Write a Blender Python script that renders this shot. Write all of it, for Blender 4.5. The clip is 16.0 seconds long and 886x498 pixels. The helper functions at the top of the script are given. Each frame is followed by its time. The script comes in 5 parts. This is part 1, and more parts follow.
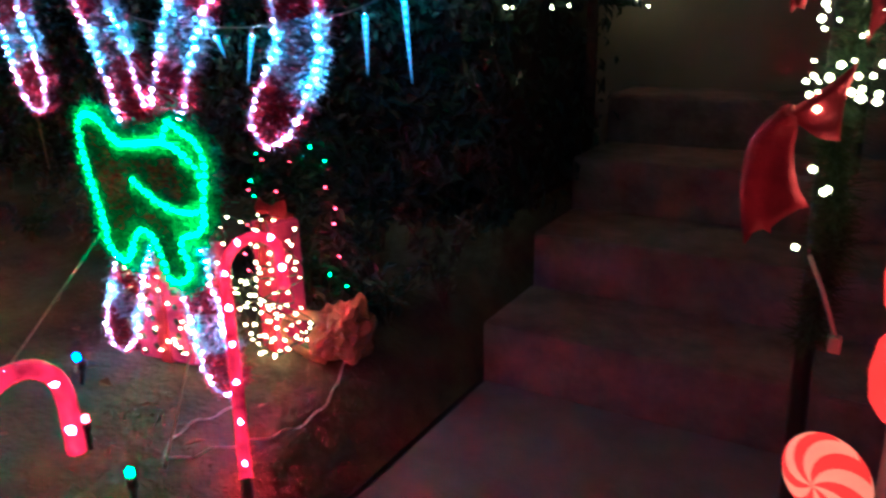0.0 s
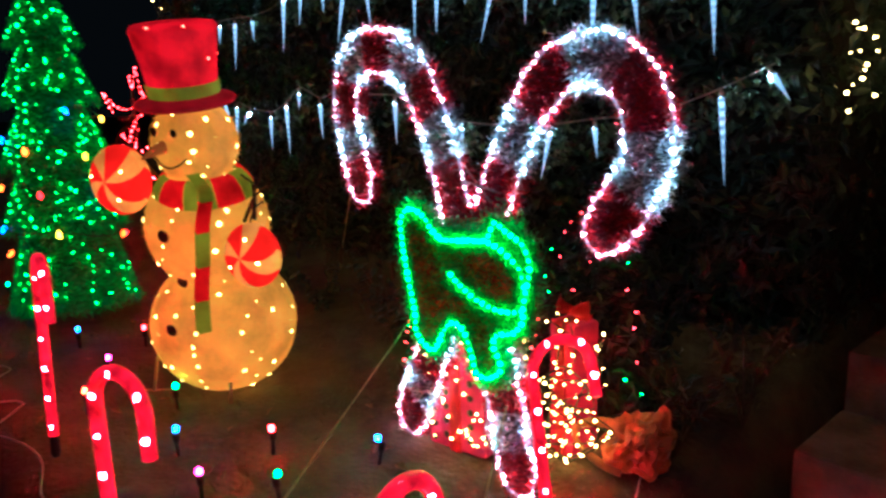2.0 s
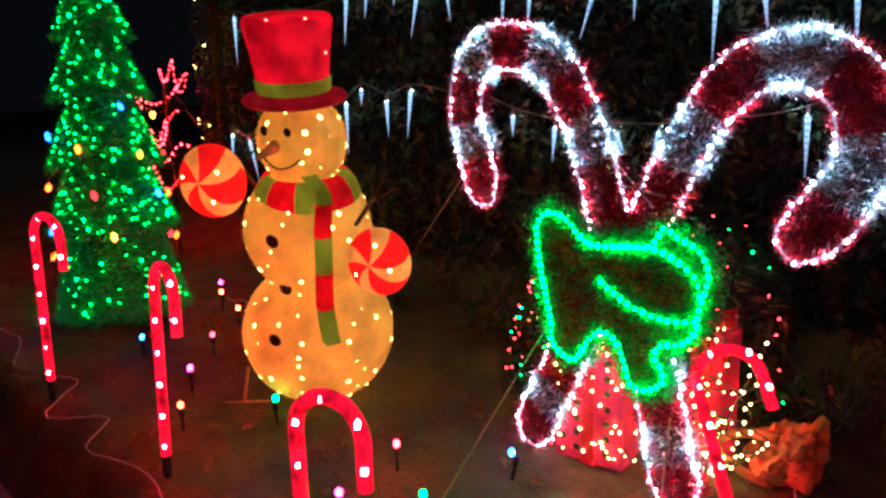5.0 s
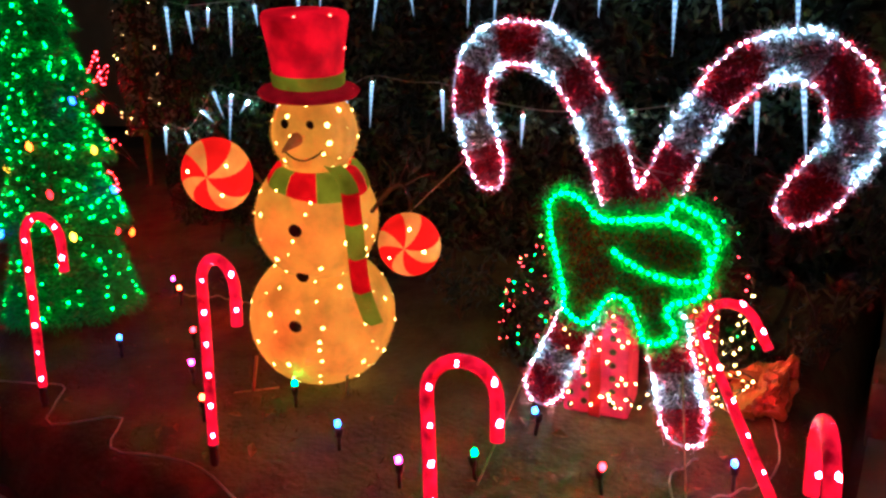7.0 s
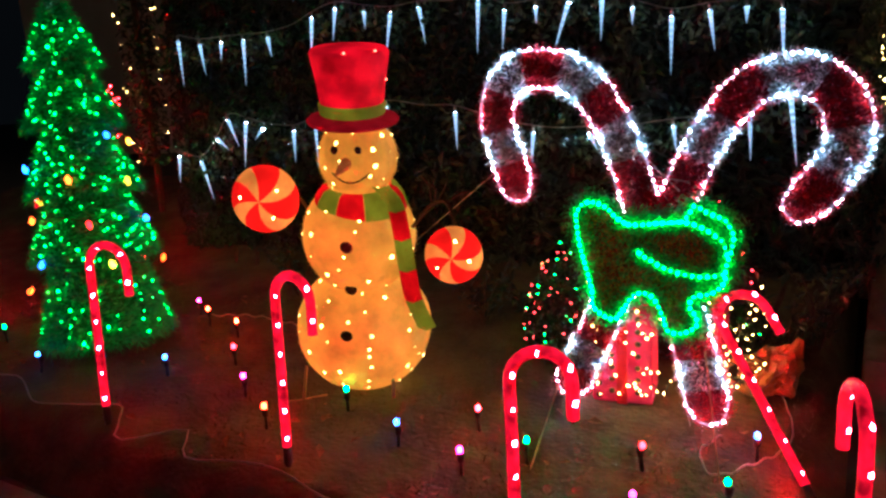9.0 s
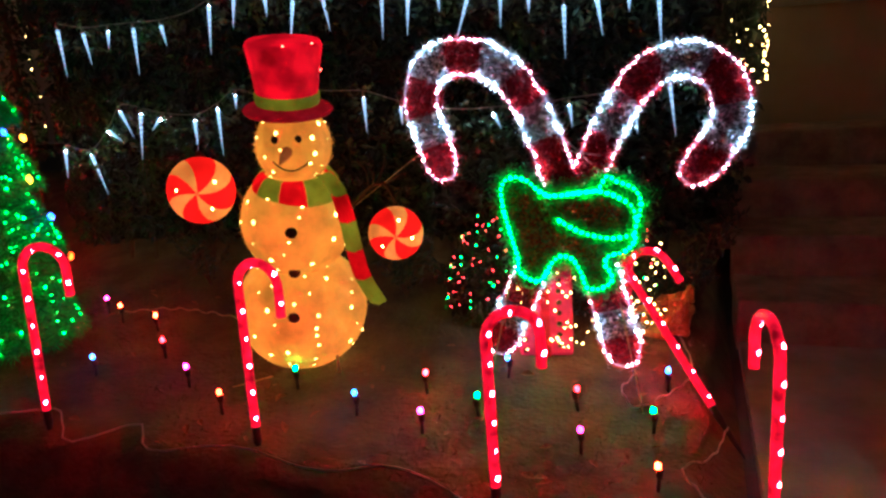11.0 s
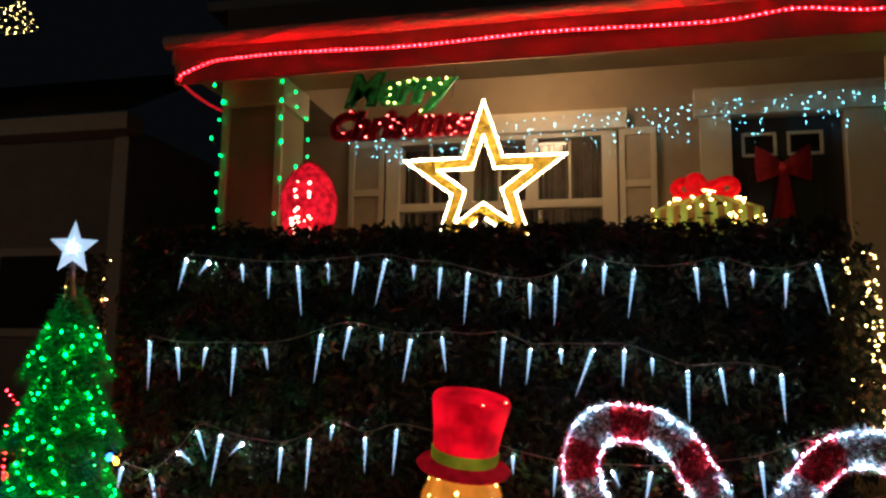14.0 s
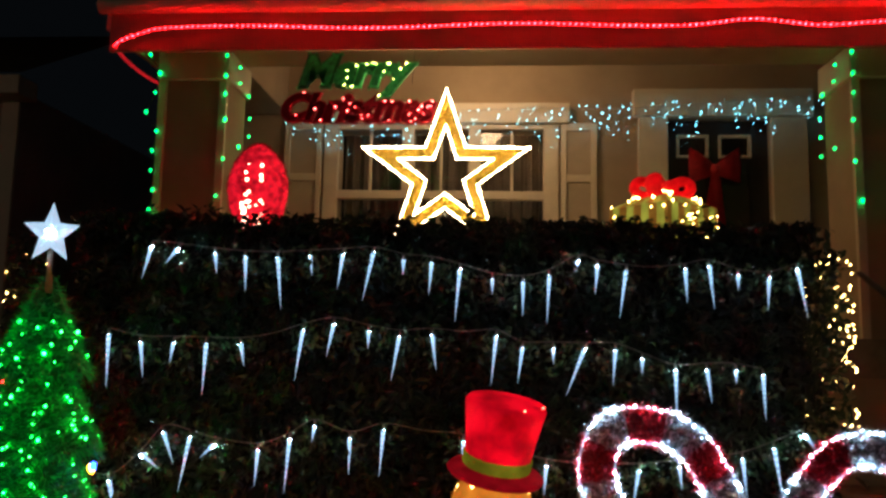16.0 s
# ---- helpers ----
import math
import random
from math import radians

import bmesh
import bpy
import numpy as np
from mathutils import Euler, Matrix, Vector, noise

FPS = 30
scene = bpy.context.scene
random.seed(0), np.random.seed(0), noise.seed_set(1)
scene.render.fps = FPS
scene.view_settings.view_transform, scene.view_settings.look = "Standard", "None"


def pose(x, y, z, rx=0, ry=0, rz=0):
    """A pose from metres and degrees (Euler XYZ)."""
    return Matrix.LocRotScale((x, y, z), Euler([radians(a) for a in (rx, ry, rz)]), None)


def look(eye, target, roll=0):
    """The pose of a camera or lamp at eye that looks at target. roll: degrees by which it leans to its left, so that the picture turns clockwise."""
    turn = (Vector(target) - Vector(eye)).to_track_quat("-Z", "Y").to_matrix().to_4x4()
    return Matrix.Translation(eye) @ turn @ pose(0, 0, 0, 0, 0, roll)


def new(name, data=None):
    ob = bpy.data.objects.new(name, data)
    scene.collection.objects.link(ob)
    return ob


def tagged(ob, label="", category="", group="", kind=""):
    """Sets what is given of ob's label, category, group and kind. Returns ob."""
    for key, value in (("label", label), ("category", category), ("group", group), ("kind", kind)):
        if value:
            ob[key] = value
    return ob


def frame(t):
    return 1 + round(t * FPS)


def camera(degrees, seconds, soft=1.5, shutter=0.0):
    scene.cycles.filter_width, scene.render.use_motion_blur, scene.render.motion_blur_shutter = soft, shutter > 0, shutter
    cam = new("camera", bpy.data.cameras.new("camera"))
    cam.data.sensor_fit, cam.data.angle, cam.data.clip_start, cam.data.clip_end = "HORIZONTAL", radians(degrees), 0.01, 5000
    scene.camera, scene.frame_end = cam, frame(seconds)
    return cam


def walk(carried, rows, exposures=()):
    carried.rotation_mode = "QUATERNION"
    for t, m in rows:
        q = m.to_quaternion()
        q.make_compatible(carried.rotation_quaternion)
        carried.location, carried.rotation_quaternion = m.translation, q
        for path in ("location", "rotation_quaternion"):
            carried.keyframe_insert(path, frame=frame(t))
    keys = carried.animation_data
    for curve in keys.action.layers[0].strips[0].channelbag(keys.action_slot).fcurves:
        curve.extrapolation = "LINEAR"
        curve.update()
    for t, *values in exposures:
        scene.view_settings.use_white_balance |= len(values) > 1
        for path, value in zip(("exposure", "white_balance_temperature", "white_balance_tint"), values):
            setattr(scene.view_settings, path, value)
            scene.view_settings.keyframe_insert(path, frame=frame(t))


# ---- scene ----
cam = camera(61.9, 16.0, soft=2.5, shutter=0.4)
PATH = [
    (0, (2.544, 2.136, 1.005), (1.560, 3.763, 0.385), -1.5),
    (0.5, (2.466, 2.070, 1.035), (1.369, 3.648, 0.482), -1.1),
    (1, (2.406, 2.068, 1.060), (1.172, 3.566, 0.580), -1.0),
    (1.5, (2.356, 2.101, 1.081), (1.003, 3.509, 0.646), -1.4),
    (2, (2.295, 2.013, 1.085), (0.857, 3.339, 0.666), -1.8),
    (2.5, (2.238, 1.866, 1.092), (0.786, 3.183, 0.694), -1.9),
    (3, (2.164, 1.844, 1.087), (0.707, 3.158, 0.696), -1.9),
    (3.5, (2.089, 1.874, 1.087), (0.632, 3.191, 0.704), -2.1),
    (4, (2.064, 1.851, 1.094), (0.604, 3.165, 0.716), -2.1),
    (4.5, (1.997, 1.753, 1.084), (0.584, 3.118, 0.712), -1.8),
    (4.7, (1.954, 1.753, 1.101), (0.555, 3.123, 0.692), -1.6),
    (6.8, (1.635, 1.391, 1.117), (0.526, 2.986, 0.640), -2.0),
    (7, (1.623, 1.320, 1.138), (0.554, 2.942, 0.660), -1.7),
    (7.5, (1.665, 1.270, 1.147), (0.616, 2.904, 0.668), -2.9),
    (8, (1.687, 1.198, 1.152), (0.644, 2.836, 0.675), -2.9),
    (8.5, (1.598, 1.065, 1.167), (0.576, 2.717, 0.690), -3.5),
    (9, (1.529, 1.012, 1.190), (0.539, 2.691, 0.743), -3.7),
    (9.2, (1.515, 1.025, 1.185), (0.549, 2.717, 0.733), -4.4),
    (11.3, (1.265, 0.655, 1.272), (0.653, 2.482, 0.736), -4.6),
    (11.5, (1.202, 0.608, 1.287), (0.583, 2.452, 0.820), -4.3),
    (12, (1.003, 0.516, 1.346), (0.414, 2.403, 1.039), -3.8),
    (12.5, (0.922, 0.587, 1.359), (0.333, 2.488, 1.160), -2.0),
    (13, (0.805, 0.668, 1.398), (0.213, 2.578, 1.345), -1.7),
    (13.5, (0.667, 0.677, 1.439), (0.083, 2.583, 1.604), -0.1),
    (14, (0.492, 0.584, 1.459), (0.059, 2.518, 1.727), 0.6),
    (14.5, (0.374, 0.601, 1.441), (-0.039, 2.547, 1.651), 0.9),
    (15, (0.257, 0.656, 1.437), (-0.141, 2.613, 1.544), 0.2),
    (15.5, (0.157, 0.661, 1.469), (-0.135, 2.634, 1.607), 0.6),
    (16, (0.011, 0.612, 1.511), (-0.130, 2.594, 1.742), 1.2),
]
walk(cam, [(t, look(eye, target, roll)) for t, eye, target, roll in PATH],
     exposures=[(0, 0.68, 3400, -10), (0.5, 0.58, 3900, -9), (1.5, 0.50, 4950, -3), (3.0, 0.50, 5600, 9), (8.0, 0.50, 5700, 9), (12.5, 0.54, 5800, 9), (16.0, 0.52, 6250, 10)])

# ---- world and large lights ----
world = bpy.data.worlds.new("night")
scene.world = world
world.use_nodes = True
bg = world.node_tree.nodes["Background"]
bg.inputs[0].default_value = (0.36, 0.46, 0.56, 1)
bg.inputs[1].default_value = 0.0035


def lamp(name, kind, place, energy, color, size=0.1):
    d = bpy.data.lights.new(name, kind)
    d.energy, d.color = energy, color
    if kind == "POINT":
        d.shadow_soft_size = size
    if kind == "AREA":
        d.size = size
    ob = new(name, d)
    ob.matrix_world = pose(*place)
    return ob


lamp("porch_lamp_light", "POINT", (-0.1, 6.66, 3.8), 16, (1.0, 0.64, 0.34), 0.2)
# added fill with no real source, brightens the neighbouring house
lamp("neighbour_fill_light", "POINT", (-13, 3.0, 5.5), 55, (1.0, 0.7, 0.45), 0.3)
# added cool fill from the street side, lifts the dark hedge and ground
lamp("cool_fill_light", "POINT", (6.0, -6.0, 6.5), 23, (0.78, 0.9, 1.0), 0.3)


# ---- materials ----
def mat(name, base, rough=0.6, metal=0.0, vary=0.25, scale=8.0, bump=0.0, bscale=60.0, second=None, emit=None, emit_s=0.0, trans=0.0, spec=0.5):
    m = bpy.data.materials.new(name)
    m.use_nodes = True
    nt = m.node_tree
    b = nt.nodes["Principled BSDF"]
    b.inputs["Roughness"].default_value = rough
    b.inputs["Metallic"].default_value = metal
    b.inputs["Specular IOR Level"].default_value = spec
    tc = nt.nodes.new("ShaderNodeTexCoord")
    n1 = nt.nodes.new("ShaderNodeTexNoise")
    n1.inputs["Scale"].default_value = scale
    n1.inputs["Detail"].default_value = 6
    n1.inputs["Roughness"].default_value = 0.65
    nt.links.new(tc.outputs["Object"], n1.inputs["Vector"])
    ramp = nt.nodes.new("ShaderNodeValToRGB")
    lo = [c * (1 - vary) for c in base]
    hi = [min(1, c * (1 + vary)) for c in base] if second is None else second
    ramp.color_ramp.elements[0].position, ramp.color_ramp.elements[1].position = 0.35, 0.68
    ramp.color_ramp.elements[0].color, ramp.color_ramp.elements[1].color = (*lo, 1), (*hi, 1)
    nt.links.new(n1.outputs["Fac"], ramp.inputs["Fac"])
    nt.links.new(ramp.outputs["Color"], b.inputs["Base Color"])
    if trans:
        b.inputs["Transmission Weight"].default_value = trans
    if bump:
        n2 = nt.nodes.new("ShaderNodeTexNoise")
        n2.inputs["Scale"].default_value = bscale
        n2.inputs["Detail"].default_value = 4
        nt.links.new(tc.outputs["Object"], n2.inputs["Vector"])
        bp = nt.nodes.new("ShaderNodeBump")
        bp.inputs["Strength"].default_value = bump
        bp.inputs["Distance"].default_value = 0.01
        nt.links.new(n2.outputs["Fac"], bp.inputs["Height"])
        nt.links.new(bp.outputs["Normal"], b.inputs["Normal"])
    if emit:
        b.inputs["Emission Color"].default_value = (*emit, 1)
        b.inputs["Emission Strength"].default_value = emit_s
    return m


def island(m, spread=0.5):
    """Random brightness for every loose piece of a joined mesh."""
    nt = m.node_tree
    b = nt.nodes["Principled BSDF"]
    src = b.inputs["Base Color"].links[0].from_socket
    g = nt.nodes.new("ShaderNodeNewGeometry")
    mr = nt.nodes.new("ShaderNodeMapRange")
    mr.inputs["To Min"].default_value, mr.inputs["To Max"].default_value = 1 - spread, 1 + spread
    nt.links.new(g.outputs["Random Per Island"], mr.inputs["Value"])
    mx = nt.nodes.new("ShaderNodeVectorMath")
    mx.operation = "SCALE"
    nt.links.new(src, mx.inputs[0])
    nt.links.new(mr.outputs["Result"], mx.inputs["Scale"])
    nt.links.new(mx.outputs["Vector"], b.inputs["Base Color"])
    return m


def glow(name, color, strength, core=0.0):
    """A lit bulb or lit shell; each copy differs a little in brightness."""
    m = bpy.data.materials.new(name)
    m.use_nodes = True
    nt = m.node_tree
    b = nt.nodes["Principled BSDF"]
    b.inputs["Base Color"].default_value = (*[0.2 + 0.6 * c for c in color], 1)
    b.inputs["Roughness"].default_value = 0.3
    b.inputs["Emission Color"].default_value = (*color, 1)
    oi = nt.nodes.new("ShaderNodeObjectInfo")
    mr = nt.nodes.new("ShaderNodeMapRange")
    mr.inputs["To Min"].default_value, mr.inputs["To Max"].default_value = strength * 0.6, strength * 1.35
    nt.links.new(oi.outputs["Random"], mr.inputs["Value"])
    nt.links.new(mr.outputs["Result"], b.inputs["Emission Strength"])
    return m


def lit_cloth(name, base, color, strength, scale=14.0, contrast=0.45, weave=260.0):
    """Thin cloth over lit bulbs: it glows unevenly, with a woven grain."""
    m = mat(name, base, 0.9, vary=0.15, scale=30, bump=0.5, bscale=weave, spec=0.12)
    nt = m.node_tree
    b = nt.nodes["Principled BSDF"]
    tc = nt.nodes.new("ShaderNodeTexCoord")
    n = nt.nodes.new("ShaderNodeTexNoise")
    n.inputs["Scale"].default_value, n.inputs["Detail"].default_value = scale, 5
    nt.links.new(tc.outputs["Object"], n.inputs["Vector"])
    mr = nt.nodes.new("ShaderNodeMapRange")
    mr.inputs["From Min"].default_value, mr.inputs["From Max"].default_value = 0.3, 0.7
    mr.inputs["To Min"].default_value, mr.inputs["To Max"].default_value = strength * (1 - contrast), strength * (1 + contrast)
    nt.links.new(n.outputs["Fac"], mr.inputs["Value"])
    b.inputs["Emission Color"].default_value = (*color, 1)
    nt.links.new(mr.outputs["Result"], b.inputs["Emission Strength"])
    return m


SOIL = mat("soil_and_thin_lawn", (0.11, 0.075, 0.045), 0.95, vary=0.5, scale=5, bump=0.9, bscale=45, second=(0.12, 0.11, 0.05))
GRASS = island(mat("grass_blades", (0.11, 0.11, 0.04), 0.7, vary=0.3, scale=3, second=(0.13, 0.10, 0.05)), 0.5)
DEADLEAF = mat("dead_leaf", (0.2, 0.11, 0.05), 0.8, vary=0.3, scale=40)
CONCRETE = mat("sidewalk_concrete", (0.22, 0.20, 0.185), 0.9, vary=0.25, scale=3, bump=0.35, bscale=90)
STEPSTONE = mat("step_block", (0.22, 0.17, 0.13), 0.92, vary=0.35, scale=7, bump=0.7, bscale=40)
ASPHALT = mat("asphalt", (0.05, 0.05, 0.05), 0.9, vary=0.2, scale=4, bump=0.4, bscale=120)
HEDGELEAF = island(mat("hedge_leaf", (0.017, 0.038, 0.024), 0.4, vary=0.3, scale=4, second=(0.032, 0.06, 0.03)), 0.6)
# near-black colour paints the shade deep inside the hedge
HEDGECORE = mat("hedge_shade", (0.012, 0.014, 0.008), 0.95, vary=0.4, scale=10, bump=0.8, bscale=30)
BARK = mat("twig_bark", (0.09, 0.06, 0.04), 0.9, vary=0.3, scale=25, bump=0.5, bscale=120)
CABLE_G = mat("green_cable", (0.03, 0.06, 0.03), 0.5, vary=0.1)
CABLE_W = mat("pale_cable", (0.45, 0.42, 0.36), 0.55, vary=0.1)
TWINE = mat("jute_twine", (0.42, 0.34, 0.2), 0.9, vary=0.2, scale=80)
BLACK = mat("black_plastic", (0.015, 0.015, 0.015), 0.4, vary=0.1)
STUCCO = mat("beige_siding", (0.36, 0.27, 0.18), 0.85, vary=0.08, scale=3, bump=0.25, bscale=160)
TRIM = mat("cream_trim", (0.62, 0.54, 0.4), 0.55, vary=0.06, scale=4, bump=0.05)
SHUTTER = mat("shutter_panel", (0.42, 0.34, 0.24), 0.6, vary=0.07, scale=5)
DOORPAINT = mat("dark_door_paint", (0.022, 0.014, 0.014), 0.35, vary=0.2, scale=6)
ROOF = mat("roof_shingle", (0.06, 0.05, 0.045), 0.9, vary=0.3, scale=12, bump=0.6, bscale=30)
WOODFLOOR = mat("porch_boards", (0.25, 0.2, 0.15), 0.7, vary=0.2, scale=8)
CURTAIN = mat("curtain_cloth", (0.2, 0.16, 0.12), 0.9, vary=0.15, scale=6)
# near-black colour paints the darkness of unlit rooms
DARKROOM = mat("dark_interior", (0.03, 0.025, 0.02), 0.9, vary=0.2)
GLASS = bpy.data.materials.new("window_glass")
GLASS.use_nodes = True
_b = GLASS.node_tree.nodes["Principled BSDF"]
_b.inputs["Base Color"].default_value, _b.inputs["Roughness"].default_value = (1, 1, 1, 1), 0.03
_b.inputs["Transmission Weight"].default_value = 1.0
NEIGHBOUR = mat("neighbour_siding", (0.34, 0.28, 0.23), 0.9, vary=0.1, scale=2)
RIBBON = mat("red_velvet_ribbon", (0.55, 0.012, 0.02), 0.65, vary=0.2, scale=12, bump=0.2, bscale=90)
BAG = mat("orange_plastic_bag", (0.44, 0.16, 0.04), 0.38, vary=0.25, scale=14, bump=0.6, bscale=35, emit=None)
NEEDLE = island(mat("garland_needles", (0.04, 0.07, 0.02), 0.6, vary=0.3, scale=8), 0.5)
TINSEL_R = island(mat("red_tinsel", (0.42, 0.012, 0.03), 0.3, metal=0.4, vary=0.3, scale=30), 0.7)
TINSEL_S = island(mat("silver_tinsel", (0.7, 0.74, 0.78), 0.3, metal=0.25, vary=0.2, scale=30), 0.6)
TINSEL_G = island(mat("green_tinsel", (0.08, 0.70, 0.22), 0.4, metal=0.1, vary=0.3, scale=30), 0.7)
TINSEL_GOLD = island(mat("gold_tinsel", (0.66, 0.47, 0.07), 0.45, vary=0.2, scale=30), 0.5)
# faint emission in the strands stands in for light from the tree's lamps
TREEGREEN = island(mat("glowing_green_tree_tinsel", (0.03, 0.42, 0.09), 0.4, metal=0.15, vary=0.4, scale=20, emit=(0.01, 1.0, 0.12), emit_s=0.022), 0.7)
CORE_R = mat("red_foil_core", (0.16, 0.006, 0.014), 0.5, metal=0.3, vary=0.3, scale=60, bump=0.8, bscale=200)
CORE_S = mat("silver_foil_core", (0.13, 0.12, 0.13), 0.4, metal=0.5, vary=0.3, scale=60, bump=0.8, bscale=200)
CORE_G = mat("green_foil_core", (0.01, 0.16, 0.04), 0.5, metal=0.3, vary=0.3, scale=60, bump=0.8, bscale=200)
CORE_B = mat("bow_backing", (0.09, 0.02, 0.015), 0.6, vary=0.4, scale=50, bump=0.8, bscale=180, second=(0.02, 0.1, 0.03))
SNOWCLOTH = lit_cloth("snow_cloth_lit", (0.55, 0.33, 0.10), (1.0, 0.335, 0.03), 0.42, scale=9, contrast=0.45)
# cords that emit weakly, painting the haze that joins the beads into a line
ROPE_W = lit_cloth("white_rope_glow", (0.7, 0.8, 0.9), (0.5, 0.75, 1.0), 0.3, scale=60, contrast=0.6)
ROPE_G = lit_cloth("green_rope_glow", (0.1, 0.6, 0.2), (0.004, 1.0, 0.14), 0.8, scale=60, contrast=0.6)
HATCLOTH = lit_cloth("red_hat_cloth_lit", (0.5, 0.01, 0.02), (1.0, 0.002, 0.016), 0.42, scale=10, contrast=0.7)
BRIMCLOTH = lit_cloth("red_brim_cloth", (0.4, 0.008, 0.02), (1.0, 0.01, 0.03), 0.10, scale=20)
REDCLOTH = lit_cloth("red_scarf_cloth_lit", (0.55, 0.012, 0.02), (1.0, 0.003, 0.006), 0.26, scale=10, contrast=0.7)
GREENCLOTH = lit_cloth("olive_scarf_cloth_lit", (0.22, 0.26, 0.03), (0.42, 0.40, 0.02), 0.17, scale=10, contrast=0.6)
SWEETRED = lit_cloth("red_sweet_cloth_lit", (0.6, 0.012, 0.012), (1.0, 0.008, 0.004), 0.62, scale=9, contrast=0.35)
CREAMCLOTH = lit_cloth("cream_sweet_cloth_lit", (0.75, 0.55, 0.25), (1.0, 0.27, 0.04), 0.52, scale=8, contrast=0.5)
COALCLOTH = mat("dark_button", (0.06, 0.025, 0.015), 0.8, vary=0.3, scale=60, bump=0.5)
CARROT = lit_cloth("carrot_nose", (0.4, 0.12, 0.04), (1.0, 0.25, 0.05), 0.10, scale=20)


def icicle_plastic():
    """Ridged clear plastic; the upper lamp's light in it is painted as emission, fading to the tip."""
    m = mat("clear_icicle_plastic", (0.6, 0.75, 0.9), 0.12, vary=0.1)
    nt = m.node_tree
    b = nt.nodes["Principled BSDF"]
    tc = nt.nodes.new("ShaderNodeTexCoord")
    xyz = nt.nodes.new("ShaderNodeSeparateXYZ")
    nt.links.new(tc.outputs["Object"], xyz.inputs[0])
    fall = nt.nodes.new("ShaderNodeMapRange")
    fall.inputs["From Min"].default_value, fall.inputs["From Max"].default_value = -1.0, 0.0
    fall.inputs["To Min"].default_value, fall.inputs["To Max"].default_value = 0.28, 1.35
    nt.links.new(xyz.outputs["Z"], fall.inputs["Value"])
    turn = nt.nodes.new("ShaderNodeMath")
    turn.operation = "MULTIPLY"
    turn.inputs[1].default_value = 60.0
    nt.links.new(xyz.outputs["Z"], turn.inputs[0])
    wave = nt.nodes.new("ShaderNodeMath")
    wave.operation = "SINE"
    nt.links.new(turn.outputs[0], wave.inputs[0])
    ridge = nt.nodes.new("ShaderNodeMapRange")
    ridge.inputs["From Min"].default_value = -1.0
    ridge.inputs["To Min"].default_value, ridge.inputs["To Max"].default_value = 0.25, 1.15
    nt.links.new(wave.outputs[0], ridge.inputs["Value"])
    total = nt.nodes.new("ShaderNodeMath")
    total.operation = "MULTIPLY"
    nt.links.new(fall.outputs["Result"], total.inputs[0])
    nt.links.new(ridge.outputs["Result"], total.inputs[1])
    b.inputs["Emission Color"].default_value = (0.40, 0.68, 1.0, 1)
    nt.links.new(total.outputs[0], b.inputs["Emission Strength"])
    return m


ICE = icicle_plastic()
CANERED = lit_cloth("red_lit_plastic", (0.5, 0.01, 0.02), (1.0, 0.004, 0.03), 0.68, scale=26, contrast=0.85, weave=15)
CANERED.node_tree.nodes["Principled BSDF"].inputs["Roughness"].default_value = 0.25
PEPRED = lit_cloth("peppermint_red", (0.6, 0.02, 0.01), (1.0, 0.02, 0.004), 0.8, scale=6, contrast=0.2, weave=10)
PEPWHITE = lit_cloth("peppermint_cream", (0.8, 0.5, 0.3), (1.0, 0.17, 0.05), 0.85, scale=6, contrast=0.2, weave=10)
GIFTPINK = lit_cloth("pink_gift_net", (0.6, 0.05, 0.12), (1.0, 0.05, 0.13), 0.11, scale=12, contrast=0.6)
GIFTRED = lit_cloth("red_gift_net", (0.5, 0.02, 0.06), (1.0, 0.03, 0.07), 0.12, scale=12, contrast=0.6)
GIFTGREEN = lit_cloth("green_gift_cloth", (0.2, 0.25, 0.06), (0.5, 0.5, 0.06), 0.28, scale=9, contrast=0.5)
GIFTGOLD = lit_cloth("gold_gift_cloth", (0.3, 0.17, 0.04), (0.6, 0.3, 0.04), 0.10, scale=9, contrast=0.5)
GIFTDARK = mat("dark_gift_stripe", (0.1, 0.08, 0.025), 0.6, vary=0.3, scale=30)
ORNRED = lit_cloth("red_ornament_lit", (0.5, 0.01, 0.02), (1.0, 0.01, 0.03), 0.42, scale=22, contrast=0.8)
STARPLASTIC = mat("clear_star_plastic", (0.75, 0.85, 0.95), 0.2, vary=0.05, emit=(0.55, 0.78, 1.0), emit_s=0.55)
L_WHITE = glow("white_led", (0.5, 0.78, 1.0), 95)
L_PINKW = glow("pink_white_led", (1.0, 0.42, 0.58), 60)
L_GREEN = glow("green_led", (0.006, 1.0, 0.11), 33)
L_TREE = glow("tree_green_led", (0.025, 1.0, 0.07), 28)
L_WARM = glow("warm_bulb", (1.0, 0.54, 0.13), 28)
L_GOLD = glow("gold_bulb", (1.0, 0.60, 0.17), 15)
L_RED = glow("red_bulb", (1.0, 0.0022, 0.004), 125)
L_REDROPE = glow("red_rope_bulb", (1.0, 0.003, 0.005), 140)
L_CANEBULB = glow("cane_bulb", (1.0, 0.008, 0.016), 800)
L_BLUE = glow("blue_bulb", (0.02, 0.10, 1.0), 14)
L_SKY = glow("pale_blue_bulb", (0.03, 0.16, 1.0), 18)
L_MAG = glow("magenta_bulb", (1.0, 0.008, 0.22), 60)
L_ORANGE = glow("orange_bulb", (1.0, 0.014, 0.001), 150)
L_YELLOW = glow("yellow_bulb", (1.0, 0.42, 0.02), 8)
L_CYAN = glow("cyan_led", (0.2, 0.8, 1.0), 6)
L_ICETIP = glow("icicle_led", (0.5, 0.78, 1.0), 190)


